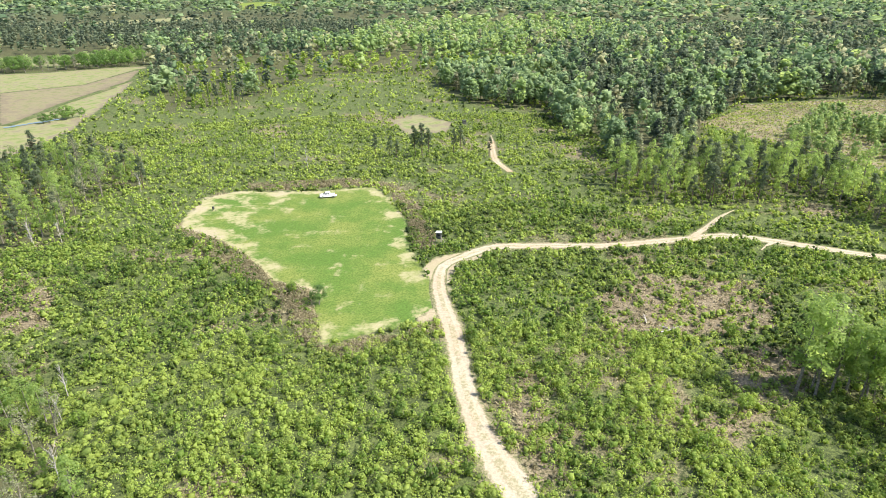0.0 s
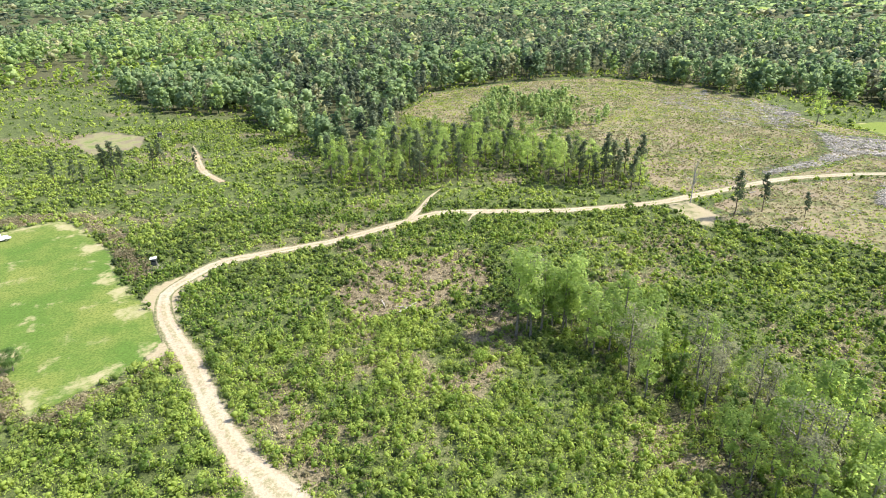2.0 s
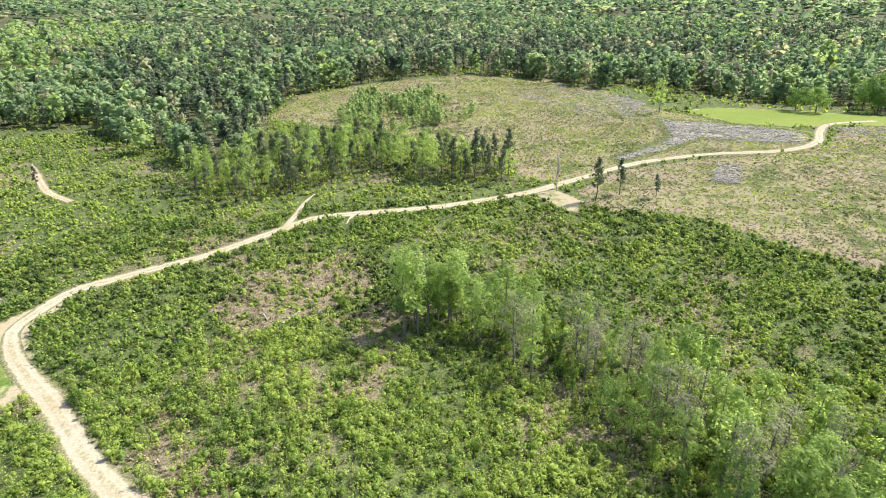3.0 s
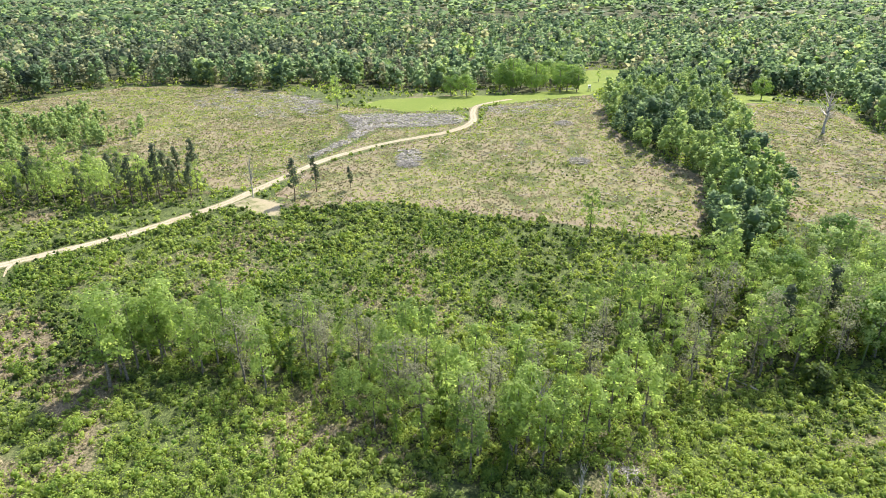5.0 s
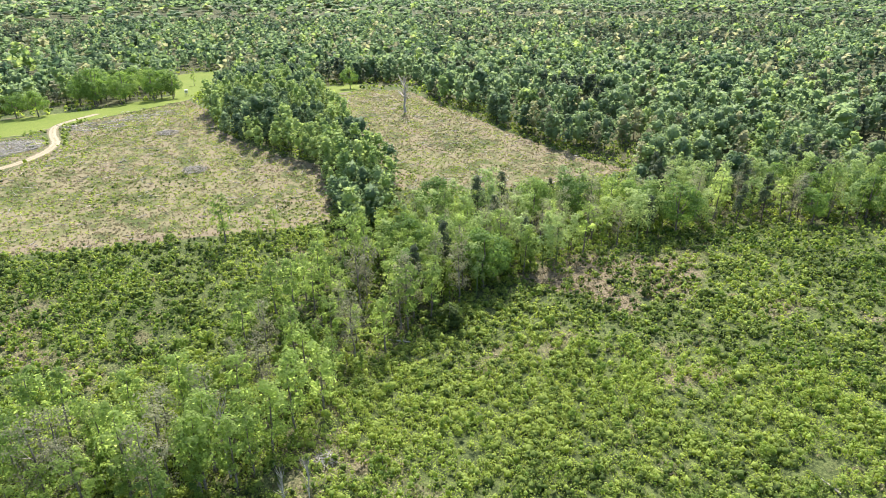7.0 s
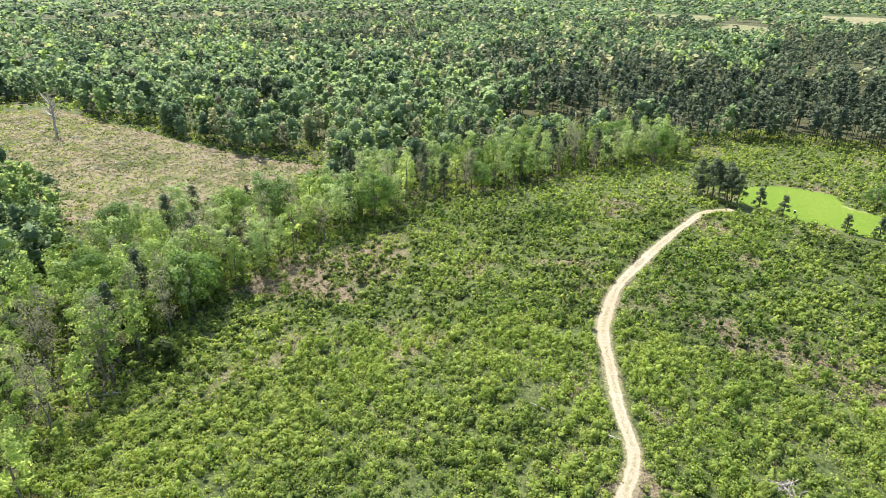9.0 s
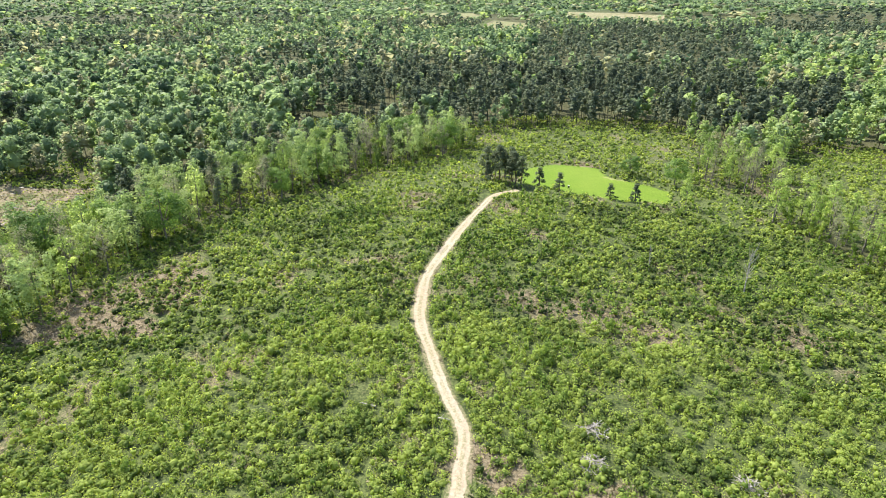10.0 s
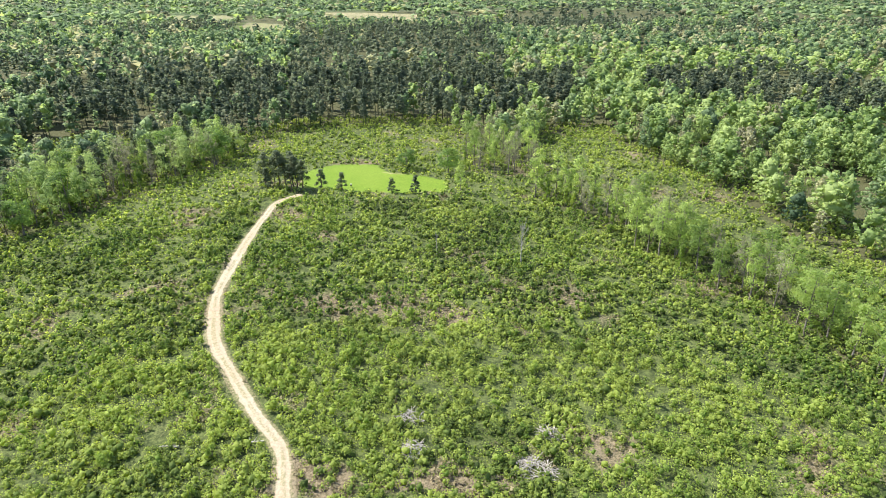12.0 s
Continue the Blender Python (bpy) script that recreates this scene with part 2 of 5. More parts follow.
ROADS = [("road_main", spline(ROAD_MAIN), 3.2), ("road_spur", spline(ROAD_SPUR), 1.7), ("road_stub", spline(ROAD_STUB), 2.0),
         ("road_hill", spline(ROAD_HILL), 2.3), ("track_far", spline(TRACK_FAR), 2.4)]
COARSE = [(line[::4] + line[-1:], w) for _, line, w in ROADS]
GRASS = [FOOD_PLOT, HILL_PLOT, MEADOW, MEADOW_EAST, GLADE, GLADE_WEST, PASTURE, PASTURE_FAR, PASTURE_NORTH, PASTURE_EDGE, POND, LANDING, APRON, FIELD_SOUTH, FIELD_BARE, FIELD_SOUTHEAST]
CLEARINGS = [CLEARING_SOUTH, CLEARING_EAST]
CUTS = [CUT_NORTH, CUT_MIDDLE, CUT_EAST]
WOODS = [WOOD_CREEK_WEST, WOOD_CREEK, WOOD_CREEK_EAST, WOOD_TONGUE, WOOD_PINE_CLUMP, WOOD_WEST, WOOD_SOUTHWEST, WOOD_HEDGE, WOOD_OAKS, WOOD_ROW, WOOD_COPSE]
DRY = [DRY_PATCH_A, DRY_PATCH_B, DRY_PATCH_C, DRY_RIM_A, DRY_RIM_B, DRY_PATCH_D, DRY_PATCH_E, DRY_PATCH_F]
EDGE_AZ, EDGE_R = np.array([e[0] for e in EDGE]), np.array([e[1] for e in EDGE])


def any_inside(polys, x, y):
    hit = np.zeros(np.shape(x), bool)
    for p in polys:
        hit |= inside(p, x, y)
    return hit


def edge_radius(x, y):
    az = np.degrees(np.arctan2(x, y))
    az = np.where(az < -90, az + 360, az)
    return np.interp(az, EDGE_AZ, EDGE_R)


def on_road(x, y, margin=0.4):
    hit = np.zeros(np.shape(x), bool)
    for line, w in COARSE:
        hit |= line_distance(line, x, y) < w / 2 + margin
    for ox, oy, _ in OBJ:
        hit |= np.hypot(x - ox, y - oy) < 2.4
    return hit


def dryness(x, y):
    """0 lush, 1 bare with straw and dead stems."""
    v = 0.6 * value_noise(x, y, 16, 3) + 0.4 * value_noise(x, y, 5, 4)
    d = np.clip((v - 0.55) * 3.6, 0, 1) * 0.65
    for p in DRY:
        k = depth_in(p, x, y) + (value_noise(x, y, 4, 9) - 0.5) * 5
        d = np.maximum(d, np.clip(k / 2.5 + 0.3, 0, 0.95))
    return d


def sector(n, r0, r1, a0=-43.0, a1=215.0):
    """n random places, even by area, in the ring sector that the camera looks over."""
    r = np.sqrt(rng.uniform(r0 * r0, r1 * r1, n))
    a = np.radians(rng.uniform(a0, a1, n))
    return r * np.sin(a), r * np.cos(a)


# ---- meshes from arrays ----
def mesh_np(name, verts, faces, material, attrs=None, smooth=False):
    me = bpy.data.meshes.new(name)
    faces = np.ascontiguousarray(faces, np.int32)
    n, k = faces.shape
    me.vertices.add(len(verts))
    me.vertices.foreach_set("co", np.ascontiguousarray(verts, np.float32).ravel())
    me.loops.add(n * k)
    me.loops.foreach_set("vertex_index", faces.ravel())
    me.polygons.add(n)
    me.polygons.foreach_set("loop_start", np.arange(0, n * k, k, dtype=np.int32))
    if smooth:
        me.polygons.foreach_set("use_smooth", np.ones(n, bool))
    for key, values in (attrs or {}).items():
        me.attributes.new(key, "FLOAT", "POINT").data.foreach_set("value", np.ascontiguousarray(values, np.float32))
    me.update(calc_edges=True)
    me.materials.append(material)
    return me


def unit(v):
    return v / np.maximum(np.linalg.norm(v, axis=1, keepdims=True), 1e-6)


def leaf_cards(centre, normal, size, slim=1.15):
    """Leafy sprays: one uneven three-cornered spray about each centre, facing its normal."""
    n = len(centre)
    normal = unit(normal)
    u = unit(np.cross(normal, rng.normal(size=(n, 3))))
    v = np.cross(normal, u)
    s = np.broadcast_to(np.asarray(size, float), n)[:, None]
    verts = np.stack([centre - u * s * rng.uniform(0.7, 1.2, (n, 1)) - v * s * 0.5, centre + u * s * rng.uniform(0.7, 1.2, (n, 1)) - v * s * rng.uniform(0.2, 0.7, (n, 1)),
                      centre + v * s * slim * rng.uniform(0.7, 1.2, (n, 1))], 1).reshape(-1, 3)
    return verts, np.arange(n * 3).reshape(n, 3)


OCTA = np.array([(1, 0, 0), (-1, 0, 0), (0, 1, 0), (0, -1, 0), (0, 0, 1), (0, 0, -1)], float)
OCTA_FACES = np.array([(0, 2, 4), (2, 1, 4), (1, 3, 4), (3, 0, 4), (2, 0, 5), (1, 2, 5), (3, 1, 5), (0, 3, 5)])


def leaf_lumps(centre, radius, squash=0.85, keep=5):
    """Leaf masses: an uneven, randomly turned lump about each centre, of that many sprays with gaps between; eight close it."""
    n = len(centre)
    a = unit(rng.normal(size=(n, 3)))
    b = unit(np.cross(a, rng.normal(size=(n, 3))))
    turn = np.stack([a, b, np.cross(a, b)], 1)
    v = OCTA[None] * rng.uniform(0.75, 1.3, (n, 6, 1)) + rng.normal(size=(n, 6, 3)) * 0.16
    v = np.einsum("nij,njk->nik", v, turn) * np.broadcast_to(np.asarray(radius, float), n)[:, None, None] * (1, 1, squash)
    pick = np.argsort(rng.uniform(size=(n, 8)), 1)[:, :keep]
    return (v + centre[:, None]).reshape(-1, 3), (OCTA_FACES[pick] + 6 * np.arange(n)[:, None, None]).reshape(-1, 3)


def three(f):
    """Faces as triangles."""
    return f if f.shape[1] == 3 else np.concatenate([f[:, [0, 1, 2]], f[:, [0, 2, 3]]])


def join(parts):
    verts, faces, tints, base = [], [], [], 0
    for v, f, t in parts:
        verts.append(v), faces.append(three(f) + base), tints.append(t)
        base += len(v)
    return np.concatenate(verts), np.concatenate(faces), np.concatenate(tints)


def tube(path, radii, sides=6):
    """A tapered limb along a path, as quads (verts, faces)."""
    path = np.asarray(path, float)
    verts, faces = [], []
    for i, (p, r) in enumerate(zip(path, radii)):
        d = path[min(i + 1, len(path) - 1)] - path[max(i - 1, 0)]
        d = d / max(np.linalg.norm(d), 1e-6)
        u = np.cross(d, (0.31, 0.95, 0.05))
        u /= max(np.linalg.norm(u), 1e-6)
        v = np.cross(d, u)
        for k in range(sides):
            a = 2 * math.pi * k / sides
            verts.append(p + r * (math.cos(a) * u + math.sin(a) * v))
    for i in range(len(path) - 1):
        for k in range(sides):
            a, b = i * sides + k, i * sides + (k + 1) % sides
            faces.append((a, b, b + sides, a + sides))
    return np.array(verts), np.array(faces, np.int32)


# ---- materials ----
def material(name):
    m = bpy.data.materials.new(name)
    m.use_nodes = True
    t = m.node_tree
    t.nodes.clear()
    return m, t


def node(t, kind, **inputs):
    n = t.nodes.new("ShaderNode" + kind)
    for key, value in inputs.items():
        key = key.replace("_", " ")
        if isinstance(value, bpy.types.NodeSocket):
            t.links.new(value, n.inputs[key])
        else:
            n.inputs[key].default_value = value
    return n


def math_node(t, op, a, b=0.0, clamp=False):
    n = t.nodes.new("ShaderNodeMath")
    n.operation, n.use_clamp = op, clamp
    for i, v in enumerate((a, b)):
        if isinstance(v, bpy.types.NodeSocket):
            t.links.new(v, n.inputs[i])
        else:
            n.inputs[i].default_value = v
    return n.outputs[0]


def mix(t, fac, a, b):
    n = t.nodes.new("ShaderNodeMix")
    n.data_type = "RGBA"
    for i, v in ((0, fac), (6, a), (7, b)):
        if isinstance(v, bpy.types.NodeSocket):
            t.links.new(v, n.inputs[i])
        else:
            n.inputs[i].default_value = v if i == 0 else (*v, 1)
    return n.outputs[2]


def noise_node(t, scale, detail=3.0, rough=0.6, vector=None):
    n = t.nodes.new("ShaderNodeTexNoise")
    n.inputs["Scale"].default_value, n.inputs["Detail"].default_value, n.inputs["Roughness"].default_value = scale, detail, rough
    if vector:
        t.links.new(vector, n.inputs["Vector"])
    return n.outputs[0]


def attribute(t, name):
    n = t.nodes.new("ShaderNodeAttribute")
    n.attribute_name = name
    return n.outputs["Fac"]


def ramp(t, fac, lo, hi):
    n = t.nodes.new("ShaderNodeMapRange")
    n.interpolation_type = "SMOOTHSTEP"
    t.links.new(fac, n.inputs[0])
    n.inputs[1].default_value, n.inputs[2].default_value = lo, hi
    return n.outputs[0]


def place(t):
    return t.nodes.new("ShaderNodeNewGeometry").outputs["Position"]


def finish(m, t, colour, rough=0.9, bump=None, strength=0.4, distance=0.1, spec=0.2, metal=0.0):
    b = t.nodes.new("ShaderNodeBsdfPrincipled")
    for key, v in (("Base Color", colour), ("Roughness", rough), ("Specular IOR Level", spec), ("Metallic", metal)):
        if isinstance(v, bpy.types.NodeSocket):
            t.links.new(v, b.inputs[key])
        else:
            b.inputs[key].default_value = (*v, 1) if key == "Base Color" else v
    if bump is not None:
        n = t.nodes.new("ShaderNodeBump")
        n.inputs["Strength"].default_value, n.inputs["Distance"].default_value = strength, distance
        t.links.new(bump, n.inputs["Height"])
        t.links.new(n.outputs[0], b.inputs["Normal"])
    o = t.nodes.new("ShaderNodeOutputMaterial")
    t.links.new(b.outputs[0], o.inputs[0])
    return m


def leaf_material(name, dark, mid, light, through_leaf=0.35, patch=0.035):
    """Foliage: hue by spray, by plant and by patch of ground; light passes partly through."""
    m, t = material(name)
    geo = t.nodes.new("ShaderNodeNewGeometry")
    info = t.nodes.new("ShaderNodeObjectInfo")
    tint = math_node(t, "ADD", attribute(t, "tint"), math_node(t, "MULTIPLY", info.outputs["Random"], 0.5))
    broad = noise_node(t, patch, 2.0, 0.5, geo.outputs["Position"])
    v = math_node(t, "ADD", math_node(t, "MULTIPLY", geo.outputs["Random Per Island"], 0.2), math_node(t, "MULTIPLY", tint, 0.8))
    v = math_node(t, "ADD", v, math_node(t, "MULTIPLY", math_node(t, "SUBTRACT", broad, 0.5), 0.9))
    fine = noise_node(t, 1.3, 3.0, 0.7, geo.outputs["Position"])
    v = math_node(t, "ADD", v, math_node(t, "MULTIPLY", math_node(t, "SUBTRACT", fine, 0.5), 0.7))
    c = mix(t, ramp(t, v, 0.1, 0.55), dark, mid)
    c = mix(t, ramp(t, v, 0.5, 1.0), c, light)
    rough = t.nodes.new("ShaderNodeBump")
    rough.inputs["Strength"].default_value, rough.inputs["Distance"].default_value = 0.6, 0.35
    t.links.new(fine, rough.inputs["Height"])
    d = t.nodes.new("ShaderNodeBsdfPrincipled")
    t.links.new(c, d.inputs["Base Color"])
    d.inputs["Roughness"].default_value, d.inputs["Specular IOR Level"].default_value = 0.65, 0.12
    t.links.new(rough.outputs[0], d.inputs["Normal"])
    tr = t.nodes.new("ShaderNodeBsdfTranslucent")
    warm = t.nodes.new("ShaderNodeHueSaturation")
    warm.inputs["Hue"].default_value, warm.inputs["Saturation"].default_value, warm.inputs["Value"].default_value = 0.485, 1.15, 1.75
    t.links.new(c, warm.inputs["Color"])
    t.links.new(warm.outputs[0], tr.inputs["Color"])
    s = t.nodes.new("ShaderNodeMixShader")
    s.inputs[0].default_value = through_leaf
    t.links.new(d.outputs[0], s.inputs[1])
    t.links.new(tr.outputs[0], s.inputs[2])
    t.links.new(s.outputs[0], t.nodes.new("ShaderNodeOutputMaterial").inputs[0])
    return m


LEAF_SCRUB = leaf_material("scrub_leaf", (0.038, 0.058, 0.021), (0.120, 0.172, 0.044), (0.262, 0.325, 0.082), 0.5)
LEAF_SAPLING = leaf_material("sapling_leaf", (0.064, 0.110, 0.029), (0.146, 0.218, 0.048), (0.270, 0.338, 0.086), 0.5)
LEAF_HARDWOOD = leaf_material("hardwood_leaf", (0.120, 0.182, 0.060), (0.240, 0.320, 0.108), (0.375, 0.440, 0.180), 0.65)
# blue raised in the forest leaf: distance haze put into its colour
LEAF_FOREST = leaf_material("forest_leaf", (0.054, 0.092, 0.054), (0.124, 0.182, 0.094), (0.218, 0.290, 0.142), 0.42, 0.012)
LEAF_LIME = leaf_material("lime_leaf", (0.092, 0.150, 0.060), (0.175, 0.252, 0.092), (0.270, 0.345, 0.135), 0.42, 0.012)
LEAF_OAK = leaf_material("oak_leaf", (0.07, 0.125, 0.036), (0.125, 0.205, 0.055), (0.20, 0.29, 0.080), 0.42)
# forest needles also carry the blue of distant haze in their colour
NEEDLE = leaf_material("pine_needle", (0.044, 0.062, 0.044), (0.075, 0.098, 0.062), (0.125, 0.150, 0.090), 0.35)
NEEDLE_OPEN = leaf_material("open_pine_needle", (0.058, 0.080, 0.048), (0.098, 0.125, 0.070), (0.150, 0.178, 0.096), 0.42)
LEAF_BUD = leaf_material("budding_twigs", (0.14, 0.145, 0.095), (0.215, 0.22, 0.135), (0.29, 0.30, 0.17), 0.4)
STRAW = leaf_material("dry_straw", (0.085, 0.076, 0.040), (0.165, 0.148, 0.084), (0.27, 0.24, 0.145), 0.3)


def ground_colour(t, p):
    """Soil under the scrub: litter, straw and low weeds, barer where it is dry; leaf litter in the woods."""
    fine, small, broad = noise_node(t, 2.2, 4, 0.7, p), noise_node(t, 0.45, 3, 0.6, p), noise_node(t, 0.06, 3, 0.6, p)
    lush = mix(t, ramp(t, math_node(t, "ADD", math_node(t, "MULTIPLY", fine, 0.6), math_node(t, "MULTIPLY", small, 0.4)), 0.40, 0.60), (0.036, 0.049, 0.019), (0.104, 0.128, 0.043))
    straw = mix(t, ramp(t, fine, 0.35, 0.65), (0.075, 0.060, 0.036), (0.220, 0.180, 0.118))
    pink = mix(t, math_node(t, "MULTIPLY", ramp(t, small, 0.4, 0.7), 0.5), straw, (0.175, 0.148, 0.102))
    d = math_node(t, "ADD", attribute(t, "dry"), math_node(t, "MULTIPLY", math_node(t, "SUBTRACT", fine, 0.5), 0.8))
    c = mix(t, ramp(t, d, 0.15, 0.75), lush, pink)
    litter = mix(t, ramp(t, fine, 0.3, 0.7), (0.040, 0.044, 0.022), (0.085, 0.082, 0.042))
    c = mix(t, attribute(t, "wood"), c, litter)
    leaf = mix(t, ramp(t, broad, 0.35, 0.65), (0.045, 0.068, 0.032), (0.095, 0.13, 0.052))
    c = mix(t, attribute(t, "canopy"), c, leaf)
    return c, fine, small, broad


def make_ground():
    m, t = material("scrub_ground")
    c, fine, small, broad = ground_colour(t, place(t))
    return finish(m, t, c, 0.95, fine, 0.8, 0.3, 0.1)


def make_field(name, green, light, bare, bare_share, edge_bare, furrows=0.0):
    """Sown grass that thins to bare soil in spots and toward its rim."""
    m, t = material(name)
    p = place(t)
    out, fine, small, broad = ground_colour(t, p)
    mid = noise_node(t, 0.05, 5, 0.68, p)
    g = mix(t, ramp(t, mid, 0.38, 0.66), green, light)
    g = mix(t, ramp(t, fine, 0.3, 0.75), g, tuple(v * 0.62 for v in green))
    e = attribute(t, "depth")
    rim = math_node(t, "SUBTRACT", 1.0, ramp(t, e, 0.0, edge_bare))
    patchy = math_node(t, "ADD", noise_node(t, 0.14, 5, 0.68, p), math_node(t, "MULTIPLY", math_node(t, "ADD", rim, attribute(t, "worn")), 0.15))
    soil = mix(t, ramp(t, fine, 0.3, 0.7), bare, tuple(v * 0.72 for v in bare))
    yellow = mix(t, 0.5, light, bare)
    c = mix(t, ramp(t, patchy, bare_share - 0.14, bare_share + 0.02), g, yellow)
    c = mix(t, math_node(t, "MULTIPLY", ramp(t, patchy, bare_share - 0.01, bare_share + 0.11), 0.75), c, soil)
    rag = math_node(t, "ADD", e, math_node(t, "MULTIPLY", math_node(t, "SUBTRACT", small, 0.5), 5.0))
    c = mix(t, ramp(t, rag, -0.8, 0.8), out, c)
    return finish(m, t, c, 0.95, fine, 0.5, 0.12, 0.1)


def make_road():
    """Pale sandy track: two wheel ruts, a thinner weedy crown, ragged verges."""
    m, t = material("sandy_track")
    p = place(t)
    out, fine, small, broad = ground_colour(t, p)
    off = math_node(t, "ABSOLUTE", attribute(t, "off"))
    sand = mix(t, ramp(t, fine, 0.25, 0.75), (0.245, 0.212, 0.155), (0.405, 0.360, 0.280))
    red = mix(t, ramp(t, small, 0.3, 0.7), (0.25, 0.165, 0.095), (0.33, 0.245, 0.155))
    sand = mix(t, math_node(t, "MULTIPLY", attribute(t, "clay"), ramp(t, broad, 0.3, 0.6)), sand, red)
    weed = mix(t, ramp(t, fine, 0.4, 0.6), (0.13, 0.14, 0.06), (0.28, 0.235, 0.15))
    crown = math_node(t, "MULTIPLY", math_node(t, "SUBTRACT", 1.0, ramp(t, off, 0.18, 0.40)), ramp(t, small, 0.36, 0.52))
    c = mix(t, math_node(t, "MULTIPLY", crown, 0.6), sand, weed)
    rag = math_node(t, "ADD", off, math_node(t, "MULTIPLY", math_node(t, "SUBTRACT", small, 0.5), 0.9))
    c = mix(t, ramp(t, rag, 0.72, 1.0), c, mix(t, 0.55, weed, out))
    c = mix(t, ramp(t, rag, 1.05, 1.4), c, out)
    return finish(m, t, c, 0.95, fine, 0.6, 0.12, 0.1)


def make_bark(name, a, b):
    m, t = material(name)
    n = noise_node(t, 3.0, 4, 0.65, place(t))
    return finish(m, t, mix(t, ramp(t, n, 0.35, 0.65), a, b), 0.9, n, 0.5, 0.05, 0.15)


def make_plain(name, colour, rough=0.5, metal=0.0, wear=0.12, spec=0.5):
    m, t = material(name)
    n = noise_node(t, 2.5, 4, 0.6, t.nodes.new("ShaderNodeTexCoord").outputs["Object"])
    c = mix(t, ramp(t, n, 0.45, 0.8), colour, tuple(v * (1 - wear) + 0.25 * wear for v in colour))
    return finish(m, t, c, rough, n, 0.05, 0.01, spec, metal)


GROUND = make_ground()
PLOT_GRASS = make_field("food_plot_grass", (0.080, 0.140, 0.026), (0.172, 0.190, 0.050), (0.32, 0.275, 0.19), 0.70, 7.0)
HILL_GRASS = make_field("hill_plot_grass", (0.125, 0.200, 0.022), (0.160, 0.228, 0.032), (0.3, 0.25, 0.16), 0.82, 3.0)
MEADOW_GRASS = make_field("meadow_grass", (0.135, 0.180, 0.032), (0.180, 0.215, 0.046), (0.3, 0.25, 0.15), 0.78, 4.0)
PASTURE_GRASS = make_field("pasture_grass", (0.125, 0.165, 0.05), (0.20, 0.215, 0.08), (0.165, 0.135, 0.10), 0.52, 6.0)
CUT_SOIL = make_field("clearcut_slash", (0.078, 0.098, 0.032), (0.180, 0.176, 0.080), (0.205, 0.160, 0.115), 0.55, 8.0)
LANDING_SOIL = make_field("landing_soil", (0.145, 0.155, 0.065), (0.20, 0.185, 0.10), (0.31, 0.26, 0.175), 0.57, 4.0)
TILLED_SOIL = make_field("tilled_soil", (0.140, 0.145, 0.065), (0.185, 0.175, 0.090), (0.150, 0.120, 0.085), 0.53, 9.0)
SLASH_SOIL = make_field("slash_soil", (0.14, 0.13, 0.085), (0.20, 0.185, 0.15), (0.27, 0.25, 0.225), 0.46, 3.0)
WATER, _w = material("pond_water")
finish(WATER, _w, (0.03, 0.04, 0.035), 0.08, noise_node(_w, 1.5, 2, 0.5, place(_w)), 0.1, 0.02, 0.5)
SAND = make_road()
BARK = make_bark("bark_grey", (0.10, 0.085, 0.065), (0.22, 0.20, 0.17))
BARK_PINE = make_bark("bark_pine", (0.07, 0.05, 0.038), (0.17, 0.125, 0.095))
BARK_DEAD = make_bark("dead_wood", (0.24, 0.22, 0.19), (0.46, 0.43, 0.39))

# ---- the land ----
_az = np.radians(np.arange(0, 360, 1.25))
_r = np.concatenate([[0.0], np.geomspace(12, 4900, 180)])
_R, _A = np.meshgrid(_r, _az, indexing="ij")
_X, _Y = _R * np.sin(_A), _R * np.cos(_A)
_wood = any_inside(WOODS, _X, _Y) | ((_R > edge_radius(_X, _Y)) & ~any_inside(GRASS, _X, _Y))
_n = len(_az)
_i, _j = np.meshgrid(np.arange(len(_r) - 1), np.arange(_n), indexing="ij")
_i, _j = _i.ravel(), _j.ravel()
_q = np.stack([_i * _n + _j, _i * _n + (_j + 1) % _n, (_i + 1) * _n + (_j + 1) % _n, (_i + 1) * _n + _j], 1)[:, ::-1]
ground = new("ground", mesh_np("ground", np.stack([_X.ravel(), _Y.ravel(), terrain(_X, _Y).ravel()], 1), _q, GROUND,
                               {"dry": dryness(_X.ravel(), _Y.ravel()), "wood": _wood.ravel().astype(float) * 0.85, "canopy": np.clip((_R.ravel() - 1500) / 600, 0, 1)}, True))
tagged(ground, "rolling ground of leaf litter, straw and low weeds", "ground", kind="structure")


def field_patch(name, poly, mat, label, category, cell=1.0, lift=0.06, rim=4.0, worn=None):
    """A sheet of grass or soil laid on the land within an outline."""
    xs, ys = [p[0] for p in poly], [p[1] for p in poly]
    gx = np.arange(min(xs) - rim, max(xs) + rim + cell, cell)
    gy = np.arange(min(ys) - rim, max(ys) + rim + cell, cell)
    X, Y = np.meshgrid(gx, gy, indexing="ij")
    D = depth_in(poly, X, Y)
    ny = len(gy)
    i, j = np.nonzero(D[:-1, :-1] > -rim)
    q = np.stack([i * ny + j, (i + 1) * ny + j, (i + 1) * ny + j + 1, i * ny + j + 1], 1)
    used, q = np.unique(q, return_inverse=True)
    x, y, d = X.ravel()[used], Y.ravel()[used], D.ravel()[used]
    me = mesh_np(name, np.stack([x, y, terrain(x, y) + lift], 1), q.reshape(-1, 4), mat, {"depth": d, "dry": dryness(x, y), "wood": 0 * x, "worn": worn(x, y) if worn else 0 * x}, True)
    return tagged(new(name, me), label, category, kind="structure")


